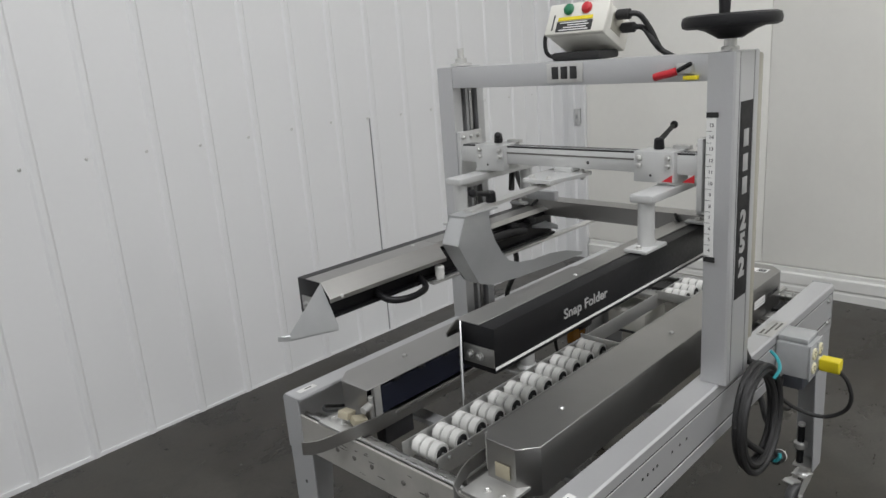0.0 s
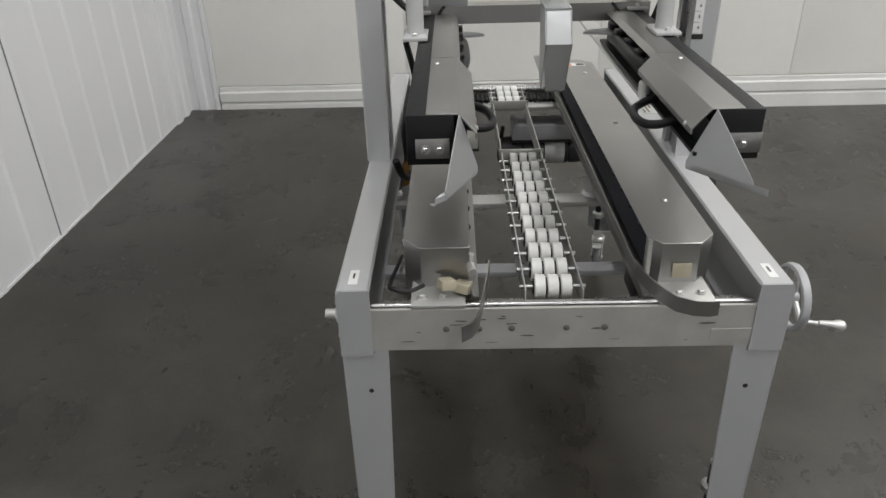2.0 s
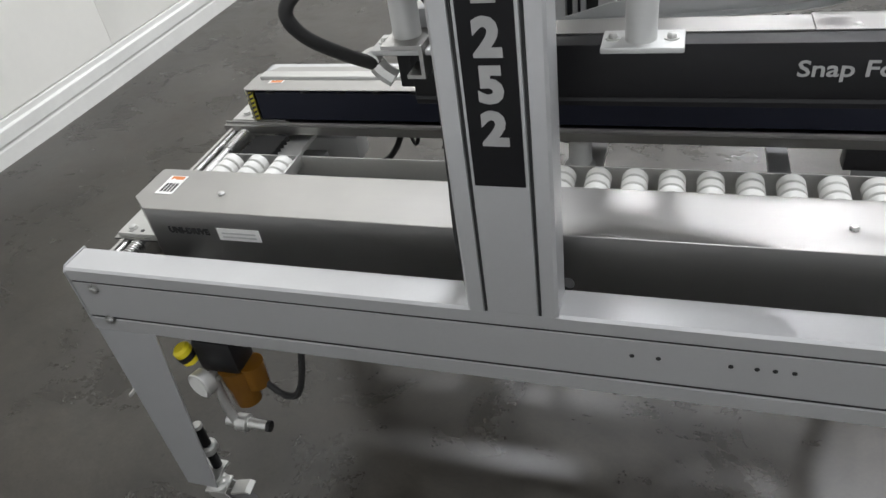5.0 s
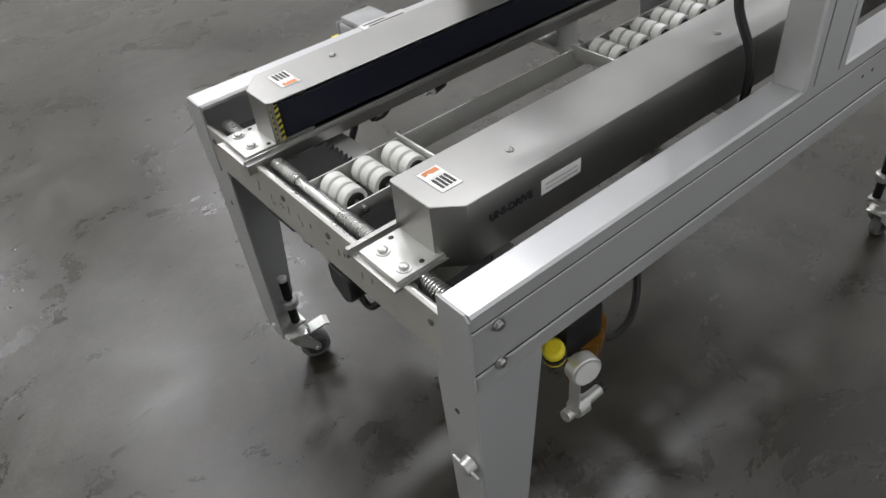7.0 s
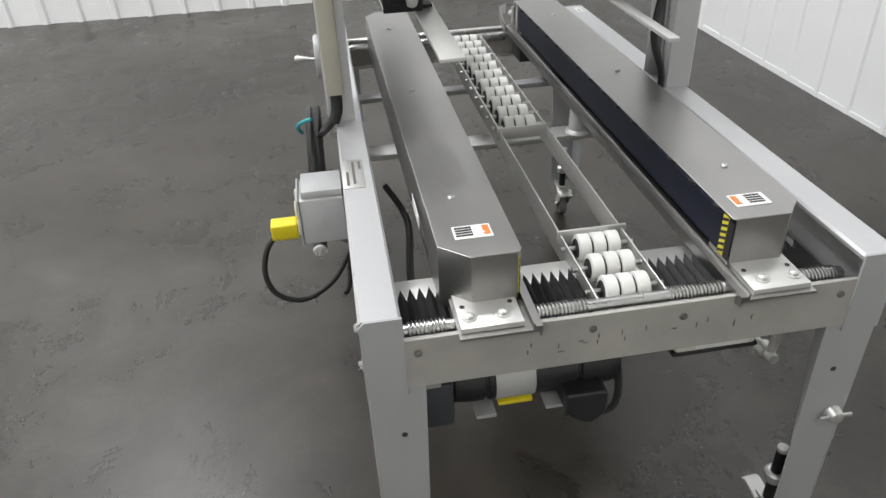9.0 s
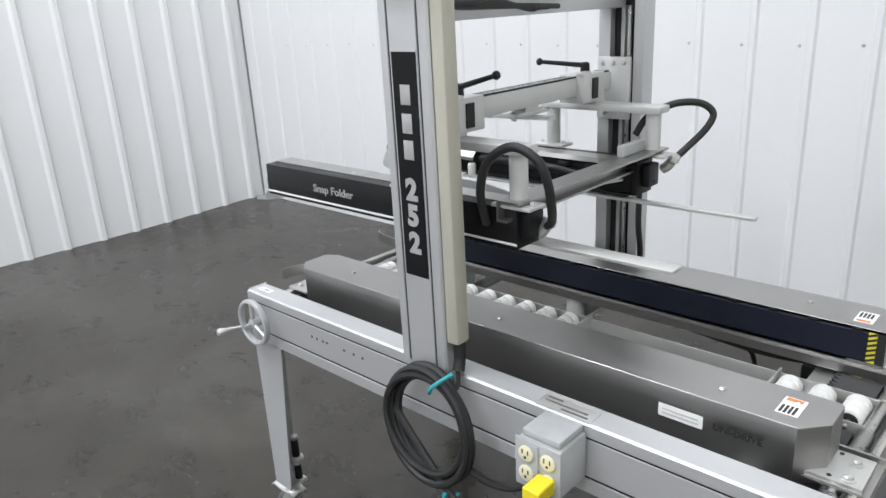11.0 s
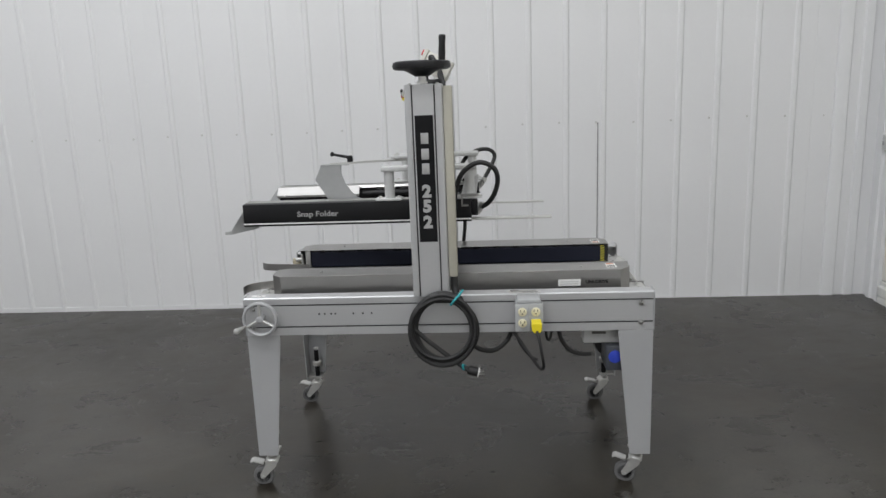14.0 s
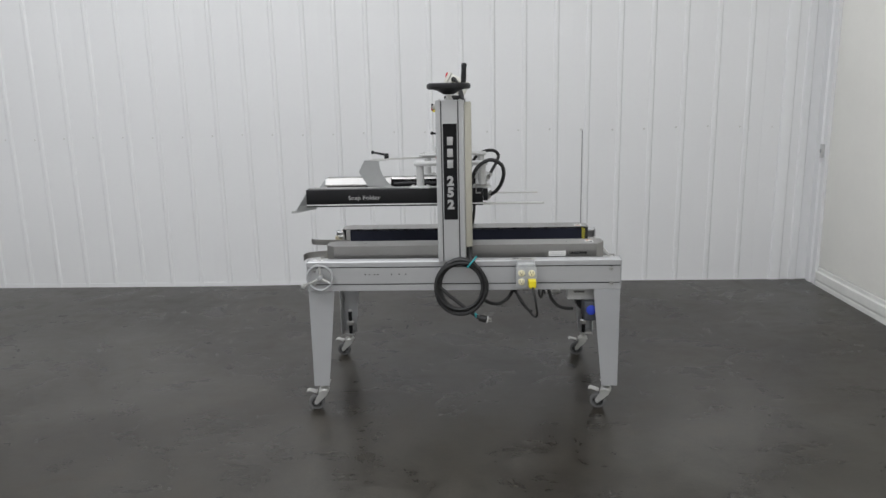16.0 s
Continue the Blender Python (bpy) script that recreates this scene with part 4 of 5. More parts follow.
# centre plough: top plate, long flat bar and curved sheet
part("plough_mount", prism(B(), [(0.515, 0.372), (0.515, 0.452), (0.60, 0.470), (0.668, 0.470), (0.668, 0.352), (0.60, 0.352)], "z", 1.214, 1.2235), M_BRACKET, machine, "pale steel plate under the cross bar", bevel=0.001)
part("plough_neck", bx(B(), 0.625, 0.385, 1.2235, 0.665, 0.435, 1.2345, 0.001), M_BRACKET, machine)
part("plough_bar", prism(B(), [(0.265, 1.193), (0.72, 1.206), (0.72, 1.214), (0.265, 1.201)], "y", 0.398, 0.424), M_ZINC, machine, "flat bright bar that carries the plough")
for x, yb_ in ((0.535, 0.388), (0.535, 0.436), (0.645, 0.365)):
    part("bolt", bolt(B(), (x, yb_, 1.224), (0, 0, 1), 0.006), M_ZINC, machine)
    part("bolt", bolt(B(), (x, yb_, 1.212), (0, 0, -1), 0.006), M_ZINC, machine)
plough = new("plough"); plough.parent = machine
tagged(plough, "curved galvanised plough sheet")
outer = [(0.231, 1.193), (0.203, 1.137), (0.222, 1.105), (0.262, 1.038), (0.30, 1.024), (0.40, 1.014), (0.52, 1.008), (0.67, 1.003)]
inner = [(0.672, 1.009), (0.60, 1.030), (0.53, 1.040), (0.46, 1.042), (0.405, 1.05), (0.37, 1.064), (0.345, 1.09), (0.325, 1.12), (0.313, 1.15), (0.308, 1.183), (0.308, 1.193)]
part("side_sheet", prism(B(), outer + inner, "y", 0.3875, 0.390), M_PLOW, plough)
bm = B()
hw_ = [0.024, 0.024, 0.0235, 0.018, 0.014, 0.012, 0.010, 0.008]
rows = []
for (x, z), h in zip(outer, hw_):
    yc = 0.411 if h > 0.02 else 0.3885 + h
    rows.append([bm.verts.new(p) for p in ((x, yc - h, z), (x, yc + h, z), (x + 0.002, yc + h, z + 0.0015), (x + 0.002, yc - h, z + 0.0015))])
for a, b in zip(rows, rows[1:]):
    for i in range(4):
        bm.faces.new((a[i], a[(i + 1) % 4], b[(i + 1) % 4], b[i]))
bm.faces.new(rows[0][::-1]); bm.faces.new(rows[-1])
part("front_sheet", bm, M_PLOW, plough)
bm = B()
part("side_sheet", prism(B(), [(0.231, 1.193), (0.203, 1.137), (0.222, 1.105), (0.262, 1.04), (0.285, 1.06), (0.29, 1.10), (0.30, 1.15), (0.305, 1.193)], "y", 0.432, 0.4345), M_PLOW, plough)
part("top_sheet", bx(B(), 0.229, 0.3875, 1.192, 0.34, 0.4345, 1.195), M_PLOW, plough)
clamp_lever((0.345, 0.411, 1.2005), (0.276, 0.402, 1.236))

# ---- side belt drives
BZ = 0.806


def belt_drive(side):
    yo, s = (0.119, 1) if side == "near" else (W - 0.119, -1)
    y = lambda v: yo + s * v
    d = new("belt_drive"); d.parent = machine
    tagged(d, "long stainless side belt drive")
    c = 0.032
    o = [(0.068, y(c)), (0.068, y(0.104)), (0.10, y(0.125)), (1.407, y(0.127)), (1.416, y(0.12)), (1.416, y(c + 0.018)), (1.378, y(0.008)), (0.105, y(0))]
    if side == "far":
        o = [(0.066, y(c)), (0.066, y(0.122)), (0.07, y(0.125)), (1.40, y(0.125)), (1.404, y(0.121)), (1.404, y(c)), (1.367, y(0)), (0.105, y(0))]
    zt, zs = BZ, 0.70
    # cover: top sheet and skirt round the outer side and the ends
    part("cover_top", prism(B(), o, "z", zt - 0.0022, zt), M_STEEL, d, "brushed stainless cover", bevel=0.0012)
    skirt = [o[2], o[1], o[0], o[7], o[6], o[5], o[4], o[3]] if side == "near" else [o[1], o[0], o[7], o[6], o[5], o[4]]
    ins = [(px + (0.0015 if px < 0.5 else -0.0015), py + s * (0.0015 if abs(py - yo) < 0.06 else -0.0015)) for px, py in skirt]
    part("cover_skirt", strip(B(), ins, zs, zt - 0.0022, 0.0022), M_STEEL, d, "brushed stainless cover")
    part("end_sheet", bx(B(), 0.0875, min(y(0.112), y(0.123)), 0.722, 0.108, max(y(0.112), y(0.123)), zt - 0.003), M_ZINC, d)
    # belt with rounded ends, standing just inside the cover
    by = y(0.120)
    part("belt", prism(B(), [(0.112, by), (1.392, by), (1.396, by - s * 0.01), (1.392, by - s * 0.06), (0.112, by - s * 0.06), (0.105, by - s * 0.01)], "z", 0.728, 0.796), M_BELT, d, "dark navy carton belt", bevel=0.004)
    # row of guide rollers above the belt
    seg = None
    for i in range(15):
        m = pose(0.16 + 0.085 * i, by - s * 0.0045, 0.7965)
        if seg is None:
            seg = part("belt_roller", cyl(B(), (0, 0, 0), (0, 0, 0.007), 0.013, 12), M_PLASTIC, d); seg.matrix_basis = m
        else:
            same_mesh("belt_roller", seg, d, m)
    # lower track
    a, b = min(y(0.02), y(0.140)), max(y(0.02), y(0.140))
    part("track", prism(B(), [(y(0.02), 0.716), (y(0.126), 0.716), (y(0.126), 0.727), (y(0.129), 0.727), (y(0.129), 0.722), (y(0.140), 0.722), (y(0.140), 0.703), (y(0.137), 0.703), (y(0.137), 0.712), (y(0.02), 0.712)],
                       "x", 0.03, 1.485), M_STEEL, d, "stainless track below the belt")
    for x in (0.252, 0.742, 1.238):
        part("bolt", lathe(B(), (x, y(0.054), zt), (0, 0, 1), [(0, 0.0065), (0.002, 0.0065), (0.0045, 0.004)], 12), M_AXLE, d)
    # outfeed base plate and bolts
    xb = 1.474 if side == "near" else 1.476
    bp = part("base_plate", bx(B(), 1.335, min(y(0.024), y(0.116)), 0.7162, xb, max(y(0.024), y(0.116)), 0.7255, 0.001), M_ZINC, d, "bright base plate with bolts")
    for x, v in ((xb - 0.024, 0.040), (xb - 0.024, 0.090)):
        part("bolt", bolt(B(), (x, y(v), 0.7255), (0, 0, 1), 0.0075), M_ZINC, bp)
    for v in (0.034, 0.106):
        part("screw_hole", lathe(B(), (xb - 0.05, y(v), 0.7255), (0, 0, 1), [(0, 0.004), (0.0008, 0.004)], 10), M_INK, bp)
    bp2 = part("base_plate", bx(B(), 0.0, min(y(0.015), y(0.115)), 0.7162, 0.12, max(y(0.015), y(0.115)), 0.7235, 0.001), M_ZINC, d, "bright base plate with bolts")
    for v in (0.035, 0.075):
        part("bolt", bolt(B(), (0.03, y(v), 0.7235), (0, 0, 1), 0.0065), M_ZINC, bp2)
    # warning sticker at the outfeed end
    cx, cy = (1.349, 0.185) if side == "near" else (1.353, 0.626)
    lab = part("warning_label", bx(B(), cx - 0.018, cy - 0.029, zt + 0.0002, cx + 0.018, cy + 0.029, zt + 0.001), M_LABEL, d, "white, orange and black warning label")
    part("label_picture", bx(B(), cx - 0.014, cy + 0.016, zt + 0.001, cx + 0.012, cy + 0.0265, zt + 0.0015), M_ORANGE, lab) if s > 0 else part("label_picture", bx(B(), cx - 0.014, cy - 0.0265, zt + 0.001, cx + 0.012, cy - 0.017, zt + 0.0015), M_ORANGE, lab)
    q = -0.012 if s > 0 else 0.010
    for k in range(4):
        part("print_bar", bx(B(), cx - 0.014 + 0.007 * k, cy + q - 0.014, zt + 0.001, cx - 0.0095 + 0.007 * k, cy + q + 0.012, zt + 0.0015), M_INK, lab)
    part("label_picture", prism(B(), [(cx - 0.012, cy + (0.004 if s > 0 else -0.008)), (cx + 0.01, cy + (0.006 if s > 0 else -0.006)), (cx + 0.006, cy + (0.02 if s > 0 else -0.02))], "z", zt + 0.0015, zt + 0.0019), M_LABEL, lab)
    # lettering and sticker on the outer face
    right = (1, 0, 0) if s > 0 else (-1, 0, 0)
    lettering("UNI-DRIVE", 0.0185, facing((1.288, y(-0.0006), 0.762), right, (0, 0, 1)) @ Matrix.Diagonal((0.93, 0.9, 1, 1)), M_INK, d, "lettering", 0.0009)
    stk = part("sticker", bx(B(), 1.147, min(y(-0.0008), y(0)), 0.748, 1.229, max(y(-0.0008), y(0)), 0.773), M_LABEL, d, "white sticker with a faint line of print")
    for k in range(2):
        part("print_bar", bx(B(), 1.155, min(y(-0.0013), y(-0.0008)), 0.754 + 0.008 * k, 1.221, max(y(-0.0013), y(-0.0008)), 0.757 + 0.008 * k), M_BRACKET, stk)
    # hazard strip at the outfeed end of the belt
    xh = 1.400 if side == "near" else 1.375
    hz = part("hazard_strip", bx(B(), xh - 0.004, min(y(0.1205), y(0.1225)), 0.730, xh + 0.012, max(y(0.1205), y(0.1225)), 0.797), M_HAZ, d, "yellow and black hazard strip")
    for k in range(6):
        z = 0.731 + 0.011 * k
        part("stripe", prism(B(), [(xh - 0.004, z + 0.007), (xh + 0.012, z), (xh + 0.012, z + 0.005), (xh - 0.004, z + 0.012)] if s > 0 else [(xh - 0.004, z), (xh + 0.012, z + 0.007), (xh + 0.012, z + 0.012), (xh - 0.004, z + 0.005)],
                             "y", y(0.1225), y(0.1232)), M_INK, hz)
    # feet under the drive
    part("foot", lathe(B(), (0.672, y(0.112), 0.632), (0, 0, 1), [(0, 0.030), (0.004, 0.032), (0.012, 0.024), (0.082, 0.022)], 18), M_BRACKET, d, "pale grey round foot")
    part("lug", bx(B(), 0.10, min(y(0.10), y(0.135)), 0.655, 0.19, max(y(0.10), y(0.135)), 0.7025, 0.002), M_MOTOR, d)
    return d


near_drive = belt_drive("near")
far_drive = belt_drive("far")
# thin dark sheet in place of the shaded opening at the drive's end
part("end_gap_shade", bx(B(), 1.388, 0.5765, 0.730, 1.403, 0.5775, 0.797), M_DARK, far_drive, "dark sheet that paints the shade in the drive's open end")

# infeed guides
g = part("infeed_guide", strip(B(), [(0.10, 0.258), (0.047, 0.254), (0.02, 0.246), (-0.01, 0.233), (-0.035, 0.217), (-0.050, 0.19), (-0.053, 0.165), (-0.05, 0.150)], 0.727, 0.757, 0.003), M_STEEL, machine, "curved stainless infeed guide")
g = part("infeed_guide", strip(B(), [(0.113, 0.537), (0.06, 0.543), (0.0, 0.552), (-0.05, 0.560), (-0.08, 0.567), (-0.098, 0.577), (-0.110, 0.592)], 0.722, 0.752, 0.003), M_STEEL, machine, "curved stainless infeed guide")
# limit switch and tan blocks by the far guide
for (x, y_, z, a) in ((0.035, 0.618, 0.748, 20), (0.045, 0.588, 0.735, -15)):
    part("switch_block", bx(B(), -0.017, -0.014, -0.009, 0.017, 0.014, 0.009, 0.002), M_TAPE, machine, "tan plastic switch block", m=pose(x, y_, z, 8, 14, a))
part("hinge", cyl(B(), (0.075, 0.575, 0.725), (0.072, 0.572, 0.79), 0.006, 10), M_ZINC, machine)
part("hinge_knob", cyl(B(), (0.045, 0.57, 0.765), (0.075, 0.575, 0.768), 0.009, 10), M_ZINC, machine)
part("switch_cable", tube(B(), [(0.045, 0.66, 0.74), (0.03, 0.69, 0.735), (0.05, 0.72, 0.73), (0.12, 0.73, 0.70), (0.3, 0.72, 0.66)], 0.004, 8), M_RUBBER, machine)
part("tape_patch", bx(B(), 0.064, 0.165, 0.735, 0.0665, 0.20, 0.765, 0.0005), M_TAPE, machine)

# threaded width screws


def width_screw(x, z):
    sc_ = part("width_screw", cyl(B(), (x, 0.062, z), (x, W - 0.062, z), 0.0115, 16), M_AXLE, machine, "steel width screw with coarse thread")
    for a, b in ((0.07, 0.13), (0.262, 0.345), (0.47, 0.56), (0.68, 0.745)):
        bm = B()
        n = int((b - a) / 0.0058)
        prof = []
        for i in range(n):
            prof += [(0.0058 * i, 0.0118), (0.0058 * i + 0.0012, 0.0150), (0.0058 * i + 0.003, 0.0150), (0.0058 * i + 0.0042, 0.0118)]
        part("thread", lathe(bm, (x, a, z), (0, 1, 0), prof, 14), M_AXLE, sc_)
    return sc_


width_screw(1.434, 0.702)
width_screw(0.04, 0.694)
part("tie_rod", cyl(B(), (0.018, 0.06, 0.712), (0.018, W - 0.06, 0.712), 0.006, 12), M_AXLE, machine)
part("tie_rod", cyl(B(), (1.46, 0.06, 0.706), (1.46, W - 0.06, 0.706), 0.006, 12), M_AXLE, machine)

# black pleated bellows at the outfeed end, their folds pointing inwards


def bellows(y0, y1):
    n = max(4, int((y1 - y0) / 0.0135))
    w = (y1 - y0) / n
    bm = B()
    rows = []
    for i in range(2 * n + 1):
        y, up = y0 + w * i / 2, i % 2
        xi, zt = 1.345 - 0.020 * up, 0.690 + 0.009 * up
        rows.append([bm.verts.new(p) for p in ((xi, y, zt), (1.412, y, zt - 0.002), (1.416, y, 0.655), (xi, y, 0.655))])
    for a, b in zip(rows, rows[1:]):
        for k in range(4):
            bm.faces.new((a[k], a[(k + 1) % 4], b[(k + 1) % 4], b[k]))
    bm.faces.new(rows[0][::-1]); bm.faces.new(rows[-1])
    bmesh.ops.recalc_face_normals(bm, faces=bm.faces[:])
    return part("bellows", bm, M_RUBBER, machine, "black folded rubber bellows")


for a, b in ((0.064, 0.140), (0.250, 0.356), (0.478, 0.572), (0.688, 0.754)):
    bellows(a, b)
for xx in (1.31, 0.655):
    part("cross_member", bx(B(), xx - 0.03, 0.06, 0.672 if xx > 1 else 0.618, xx + 0.03, W - 0.06, 0.684 if xx > 1 else 0.632, 0.002), M_ZINC, machine, "grey flat cross member")
part("cross_member", bx(B(), 0.27, 0.06, 0.618, 0.31, W - 0.06, 0.632, 0.002), M_FRAME, machine, "grey flat cross member")

# ---- skate-wheel conveyor
conveyor = new("wheel_conveyor"); conveyor.parent = machine
tagged(conveyor, "narrow conveyor of white skate wheels")
YC = 0.415
for yy in (YC - 0.056, YC + 0.053):
    part("conveyor_rail", bx(B(), 0.066, yy, 0.664, 1.428, yy + 0.003, 0.711, 0.0008), M_ZINC, conveyor, "thin grey conveyor rail")
for x in (1.240, 0.790):
    part("spacer", bx(B(), x, YC - 0.062, 0.690, x + 0.004, YC + 0.062, 0.7185, 0.0006), M_ZINC, conveyor)
wheel = axle = hub = None
for x in [0.098 + 0.065 * i for i in range(11)] + [1.272, 1.334, 1.396]:
    if axle is None:
        axle = part("axle", cyl(B(), (0, -0.064, 0), (0, 0.064, 0), 0.0045, 10), M_AXLE, conveyor)
        axle.matrix_basis = pose(x, YC, 0.700)
    else:
        same_mesh("axle", axle, conveyor, pose(x, YC, 0.700))
    # the core is near black to give the shaded gaps between the wheels
    if hub is None:
        hub = part("wheel_hub", cyl(B(), (0, -0.038, 0), (0, 0.038, 0), 0.0175, 16), M_DARK, conveyor)
        hub.matrix_basis = pose(x, YC, 0.700)
    else:
        same_mesh("wheel_hub", hub, conveyor, pose(x, YC, 0.700))
    for j in (-1, 0, 1):
        m = pose(x, YC + 0.0253 * j, 0.700)
        if wheel is None:
            wheel = part("skate_wheel", lathe(B(), (0, -0.0108, 0), (0, 1, 0), [(0, 0.019), (0.0006, 0.0222), (0.002, 0.0236), (0.0196, 0.0236), (0.021, 0.0222), (0.0216, 0.019)], 28), M_ROLLER, conveyor, "white plastic skate wheel")
            wheel.matrix_basis = m
        else:
            same_mesh("skate_wheel", wheel, conveyor, m)

# ---- crank on the near rail
ck = new("crank_wheel"); ck.parent = machine; ck.location = (0.066, 0.0, 0.688)
tagged(ck, "small cast metal crank wheel with knob")
part("rim", lathe(B(), (0, -0.042, 0), (0, 1, 0), [(0.004, 0.054), (0.0, 0.058), (0.002, 0.064), (0.009, 0.066), (0.016, 0.064), (0.018, 0.058), (0.014, 0.054), (0.004, 0.054)], 32, False), M_FRAME, ck)
part("hub", lathe(B(), (0, -0.044, 0), (0, 1, 0), [(0, 0.009), (0.003, 0.013), (0.02, 0.014), (0.044, 0.010)], 16), M_FRAME, ck)
for k in range(3):
    a = radians(90 + 120 * k)
    part("spoke", cyl(B(), (0.01 * math.cos(a), -0.036, 0.01 * math.sin(a)), (0.058 * math.cos(a), -0.034, 0.058 * math.sin(a)), 0.006, 10), M_ZINC, ck)
part("knob", lathe(B(), (-0.052, -0.042, -0.022), (-0.25, -1, 0), [(0, 0.004), (0.02, 0.004), (0.022, 0.006), (0.042, 0.0075), (0.056, 0.011), (0.064, 0.009), (0.067, 0.004)], 16), M_ZINC, ck, "bright metal knob")
part("shaft_end", cyl(B(), (0.05, W - 0.001, 0.676), (0.05, W + 0.032, 0.676), 0.010, 14), M_ZINC, machine)
part("shaft_nut", hexnut(B(), (0.05, W, 0.676), (0, 1, 0), 0.017, 0.012), M_ZINC, machine)

# ---- outlet box with yellow plug
ob_ = new("outlet_box"); ob_.parent = machine
tagged(ob_, "grey double outlet box with ivory receptacles")
part("casing", bx(B(), 0.982, -0.084, 0.648, 1.074, -0.0005, 0.742, 0.006), M_CLEAR, ob_)
part("cover_plate", bx(B(), 0.980, -0.0885, 0.646, 1.076, -0.0835, 0.744, 0.0025), M_CLEAR, ob_)
part("top_fitting", bx(B(), 0.988, -0.078, 0.742, 1.068, -0.002, 0.757, 0.004), M_CLEAR, ob_)
part("divider", bx(B(), 1.026, -0.092, 0.65, 1.031, -0.088, 0.74, 0.001), M_CLEAR, ob_)
for x in (1.005, 1.051):
    for z in (0.716, 0.676):
        rc = part("receptacle", lathe(B(), (x, -0.0885, z), (0, -1, 0), [(0, 0.0155), (0.003, 0.0155), (0.004, 0.014)], 18), M_OUTLET, ob_)
        for dx, w in ((-0.006, 0.0012), (0.006, 0.0012)):
            part("slot", bx(B(), x + dx - w, -0.0930, z, x + dx + w, -0.0923, z + 0.009), M_INK, rc)
        part("slot", lathe(B(), (x, -0.0923, z - 0.006), (0, -1, 0), [(0, 0.0028), (0.0006, 0.0028)], 8), M_INK, rc)
pg = part("yellow_plug", prism(B(), [(-0.017, 0.012), (0.017, 0.012), (0.017, -0.014), (0.010, -0.024), (-0.010, -0.024), (-0.017, -0.014)], "y", -0.142, -0.0925, ), M_YELLOW, ob_, "bright yellow plug", bevel=0.003)
pg.location = (1.051, 0, 0.680)
part("plug_cord", tube(B(), [(1.051, -0.136, 0.664), (1.058, -0.158, 0.635), (1.066, -0.168, 0.585), (1.072, -0.15, 0.54), (1.062, -0.10, 0.515), (1.035, -0.04, 0.535), (1.0, 0.0, 0.58), (0.97, 0.03, 0.612)], 0.0055, 10), M_RUBBER, ob_, "black plug cord")

# ---- coiled power cord, hung on the rail
cord = thing("power_cord", "coiled black power cord hung on the side rail", "power cord", (0.728, -0.03, 0.646))
pts = []
for i in range(5 * 14 + 6):
    a = 2 * math.pi * i / 14 + 0.9
    loop = i / 14
    r1 = 0.109 + 0.009 * math.sin(loop * 2.1)
    r2 = 0.117 + 0.012 * math.cos(loop * 1.7)
    pts.append((r1 * math.cos(a) + 0.004 * math.sin(loop * 3), -0.024 + 0.010 * math.sin(loop * 2.6 + 1.2) + 0.006 * math.sin(a), r2 * math.sin(a)))
pts = [(0.043, 0.022, 0.118)] + pts + [(0.06, -0.035, -0.132), (0.09, -0.04, -0.148)]
part("coil", tube(B(), pts, 0.0085, 8, 3), M_RUBBER, cord, "black rubber cable")
pb = part("plug_body", cyl(B(), (0.082, -0.04, -0.145), (0.118, -0.04, -0.155), 0.0165, 16), M_RUBBER, cord, "black plug with pale face")
part("plug_face", cyl(B(), (0.118, -0.04, -0.155), (0.122, -0.04, -0.156), 0.0165, 16), M_LABEL, pb)
for dy, dz in ((-0.006, 0.005), (0.006, 0.005), (0, -0.007)):
    part("prong", bx(B(), 0.122, -0.04 + dy - 0.001, -0.156 + dz - 0.003, 0.14, -0.04 + dy + 0.001, -0.156 + dz + 0.003), M_AXLE, pb)
part("cord_tie", tube(B(), [(0.03, -0.045, 0.095), (0.045, -0.052, 0.115), (0.062, -0.04, 0.132), (0.074, -0.02, 0.142)], 0.0042, 8), M_TEAL, cord, "teal plastic tie")
part("cord_tie", tube(B(), [(0.068, -0.055, -0.118), (0.066, -0.056, -0.128), (0.068, -0.045, -0.142), (0.073, -0.02, -0.138)], 0.0045, 8), M_TEAL, cord, "teal plastic tie")
part("cord_tail", tube(B(), [(0.10, -0.02, -0.06), (0.135, -0.005, -0.085), (0.18, 0.02, -0.095), (0.225, 0.05, -0.07), (0.25, 0.09, -0.03)], 0.0085, 8), M_RUBBER, cord)

# ---- motor group under the outfeed end
mo = new("drive_motor"); mo.parent = machine
tagged(mo, "charcoal electric motor with gearbox")
MX, MZ = 1.335, 0.512
part("motor_body", lathe(B(), (MX, 0.14, MZ), (0, 1, 0), [(0, 0.034), (0.006, 0.047), (0.03, 0.050), (0.055, 0.050), (0.057, 0.045), (0.063, 0.045), (0.065, 0.051), (0.215, 0.051), (0.217, 0.046), (0.225, 0.046), (0.227, 0.051), (0.27, 0.050), (0.295, 0.046), (0.302, 0.034)], 28), M_MOTOR, mo)
part("name_band", lathe(B(), (MX, 0.215, MZ), (0, 1, 0), [(0, 0.0512), (0.001, 0.0518), (0.068, 0.0518), (0.069, 0.0512)], 28), M_BRACKET, mo, "pale label band")
part("warning_strip", bx(B(), MX + 0.012, 0.222, MZ - 0.055, MX + 0.036, 0.283, MZ - 0.046, 0.002), M_YELLOW, mo)
part("motor_foot", bx(B(), MX - 0.05, 0.16, MZ + 0.04, MX + 0.05, 0.40, MZ + 0.052, 0.003), M_MOTOR, mo)
for y in (0.178, 0.300):
    part("clamp_foot", bx(B(), MX + 0.01, y, MZ - 0.055, MX + 0.06, y + 0.035, MZ - 0.047, 0.002), M_FRAME, mo)
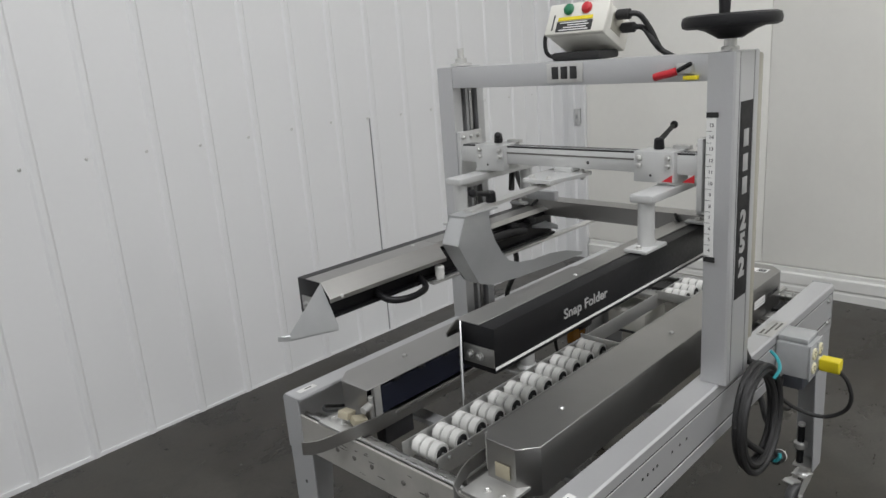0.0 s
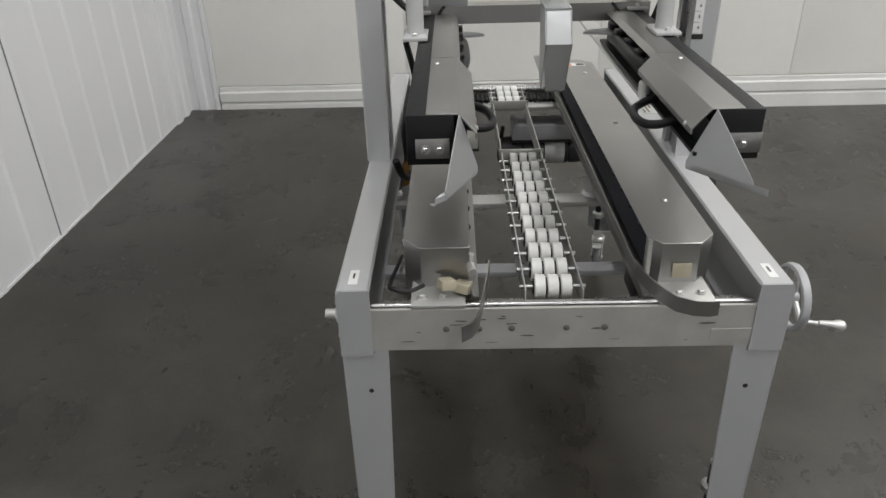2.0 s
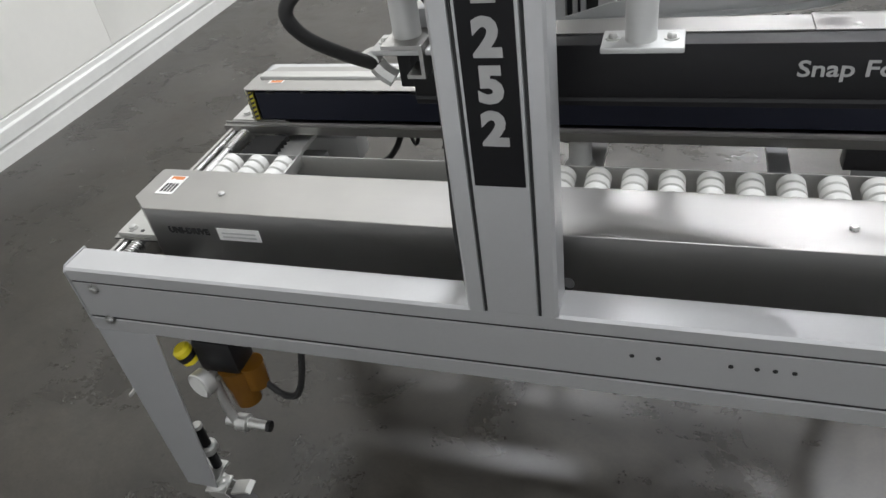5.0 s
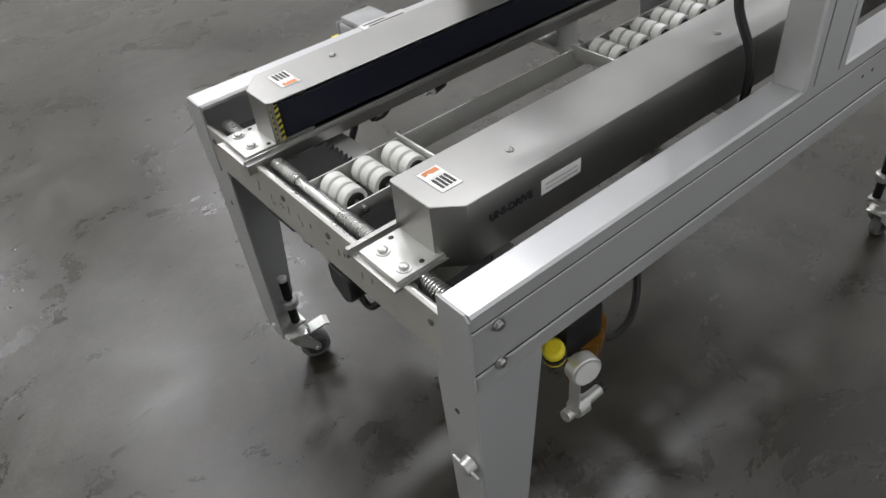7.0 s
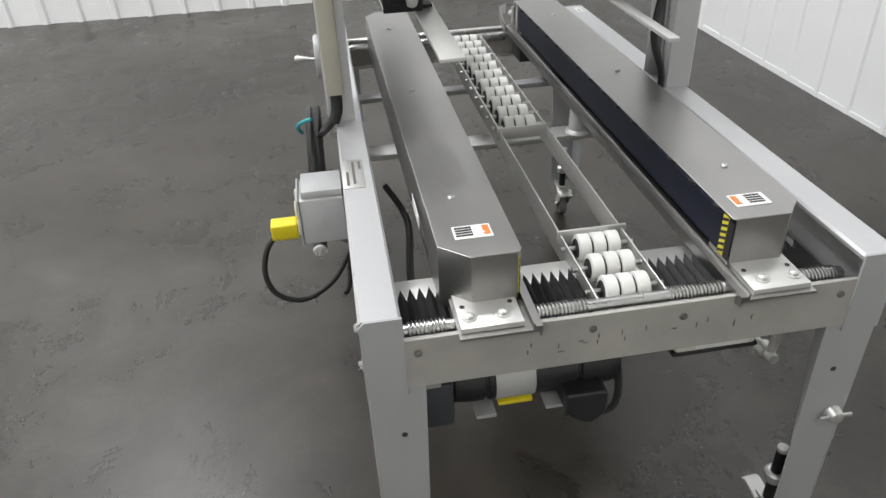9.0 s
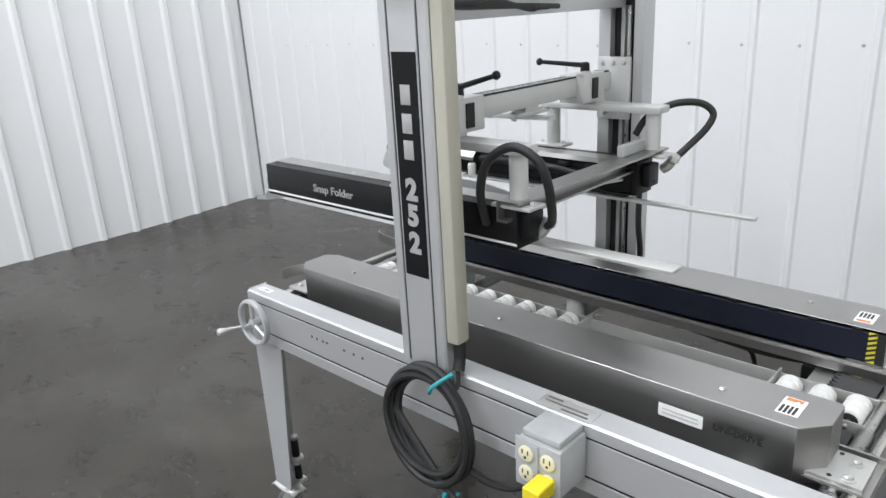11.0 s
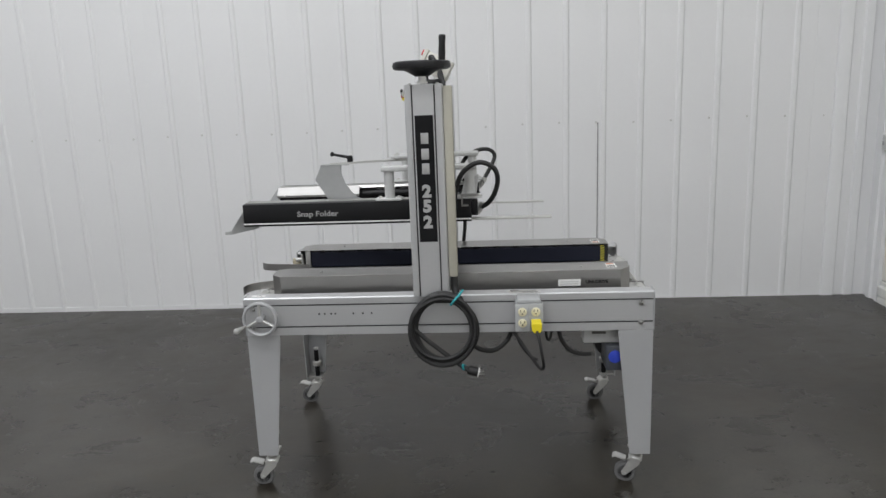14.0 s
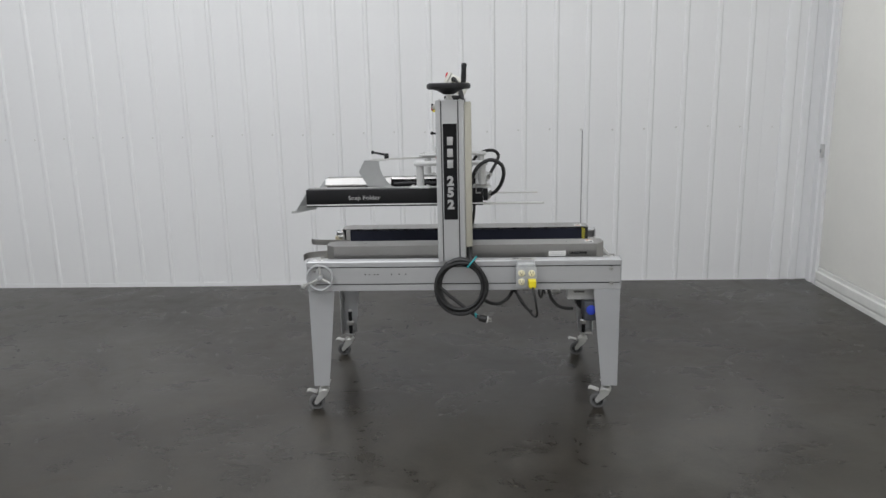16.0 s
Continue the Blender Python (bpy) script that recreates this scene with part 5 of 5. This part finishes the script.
jb = part("junction_box", prism(B(), [(0.328, 0.505), (0.395, 0.505), (0.401, 0.499), (0.401, 0.460), (0.391, 0.444), (0.376, 0.434), (0.362, 0.435), (0.335, 0.454), (0.328, 0.466)], "x", MX + 0.03, MX + 0.085), M_MOTOR, mo, "black junction box", bevel=0.005)
part("cable", tube(B(), [(MX + 0.06, 0.385, 0.446), (MX + 0.06, 0.405, 0.434), (MX + 0.055, 0.428, 0.444), (MX + 0.03, 0.440, 0.480), (MX - 0.01, 0.430, 0.60)], 0.007, 8), M_RUBBER, mo)
gb = part("gearbox", bx(B(), 1.308, 0.022, 0.450, 1.395, 0.142, 0.548, 0.01), M_GEAR, mo, "dark cast gearbox")
part("gear_cap", lathe(B(), (1.341, 0.022, 0.506), (0, -1, 0), [(0, 0.024), (0.003, 0.023), (0.004, 0.019)], 20), M_BLUE, gb, "round blue cap")
part("gear_mount", bx(B(), 1.232, 0.055, 0.548, 1.40, 0.12, 0.6145, 0.003), M_BRACKET, mo, "pale motor bracket")
part("bracket_print", bx(B(), 1.262, 0.0535, 0.583, 1.312, 0.055, 0.592), M_SCUFF, mo)
part("motor_mount", bx(B(), 1.28, 0.18, 0.565, 1.39, 0.40, 0.617, 0.002), M_FRAME, mo)
pc = part("wiring_box", bx(B(), 1.25, 0.52, 0.545, 1.40, 0.665, 0.617, 0.006), M_BOXPL, machine, "pale wiring box with label")
part("sticker", bx(B(), 1.40, 0.555, 0.552, 1.4012, 0.65, 0.568), M_LABEL, pc)
part("box_rim", bx(B(), 1.246, 0.515, 0.54, 1.402, 0.67, 0.549, 0.004), M_MOTOR, pc)
# hanging cables under the near rail
part("cable", tube(B(), [(1.14, 0.05, 0.62), (1.15, 0.045, 0.57), (1.18, 0.05, 0.525), (1.22, 0.06, 0.505), (1.26, 0.07, 0.50)], 0.008, 8), M_RUBBER, machine, "black motor cable")
part("cable", tube(B(), [(1.095, 0.05, 0.62), (1.097, 0.05, 0.58), (1.105, 0.05, 0.563), (1.113, 0.05, 0.58), (1.118, 0.05, 0.62)], 0.005, 8), M_RUBBER, machine)
part("cable", tube(B(), [(0.98, 0.03, 0.62), (1.0, 0.0, 0.57), (1.035, -0.01, 0.525), (1.06, -0.02, 0.515)], 0.0055, 8), M_RUBBER, machine)
part("cable", tube(B(), [(0.86, 0.09, 0.64), (1.0, 0.12, 0.63), (1.2, 0.1, 0.64), (1.32, 0.10, 0.66)], 0.007, 8), M_RUBBER, machine)
part("cable", tube(B(), [(0.62, 0.75, 0.76), (0.66, 0.735, 0.70), (0.80, 0.72, 0.65), (1.1, 0.70, 0.63), (1.24, 0.74, 0.62)], 0.009, 8), M_RUBBER, machine)
part("cable", tube(B(), [(0.78, 0.72, 1.02), (0.79, 0.70, 0.90), (0.78, 0.735, 0.80), (0.77, 0.73, 0.70)], 0.008, 8), M_RUBBER, machine)

# ---- air regulator under the far rail
rg = new("air_regulator"); rg.parent = machine
tagged(rg, "black and amber air regulator with gauge")
RX, RY = 1.245, 0.78
part("body", bx(B(), RX - 0.04, RY - 0.03, 0.52, RX + 0.045, RY + 0.03, 0.60, 0.012), M_PLASTIC, rg)
part("mount", bx(B(), RX - 0.08, RY - 0.02, 0.598, RX + 0.05, RY + 0.025, 0.616, 0.002), M_ZINC, rg)
part("bowl", lathe(B(), (RX - 0.014, RY + 0.006, 0.428), (0, 0, 1), [(0, 0.018), (0.004, 0.026), (0.05, 0.029), (0.07, 0.033), (0.097, 0.033)], 20), M_AMBER, rg, "amber plastic bowl")
part("bowl", lathe(B(), (RX - 0.045, RY + 0.0, 0.47), (0, 0, 1), [(0, 0.016), (0.004, 0.022), (0.04, 0.024), (0.06, 0.024)], 18), M_AMBER, rg, "amber plastic bowl")
part("knob", lathe(B(), (RX + 0.06, RY + 0.02, 0.54), (0.3, 0.2, 1), [(0, 0.014), (0.004, 0.018), (0.035, 0.017), (0.04, 0.012)], 14), M_YELLOW, rg)
part("knob_band", lathe(B(), (RX + 0.064, RY + 0.023, 0.552), (0.3, 0.2, 1), [(0, 0.0185), (0.012, 0.0185)], 14), M_PLASTIC, rg)
ga = part("gauge", lathe(B(), (1.272, 0.818, 0.515), (0.25, 1, 0.05), [(-0.02, 0.008), (0, 0.010), (0.002, 0.026), (0.022, 0.027), (0.024, 0.025)], 24), M_ZINC, rg, "small round pressure gauge")
part("dial", lathe(B(), (1.278, 0.842, 0.5162), (0.25, 1, 0.05), [(0, 0.022), (0.0008, 0.022)], 20), M_GLASS, ga)
part("elbow", tube(B(), [(1.268, 0.81, 0.50), (1.268, 0.81, 0.43), (1.266, 0.808, 0.385)], 0.009, 10), M_ZINC, rg)
part("coupler", lathe(B(), (1.285, 0.806, 0.380), (-1, -0.02, -0.05), [(0, 0.011), (0.02, 0.011), (0.022, 0.017), (0.045, 0.018), (0.048, 0.011), (0.07, 0.010), (0.085, 0.010)], 16), M_ZINC, rg, "metal quick coupler")
part("coupler_ring", lathe(B(), (1.20, 0.804, 0.376), (-1, -0.02, -0.05), [(0, 0.0112), (0.008, 0.0112)], 16), M_PLASTIC, rg)
part("air_hose", tube(B(), [(RX - 0.06, RY, 0.48), (1.15, 0.785, 0.455), (1.115, 0.79, 0.47), (1.095, 0.785, 0.52), (1.085, 0.77, 0.58), (1.06, 0.75, 0.615), (1.02, 0.74, 0.625)], 0.0065, 8), M_RUBBER, rg)
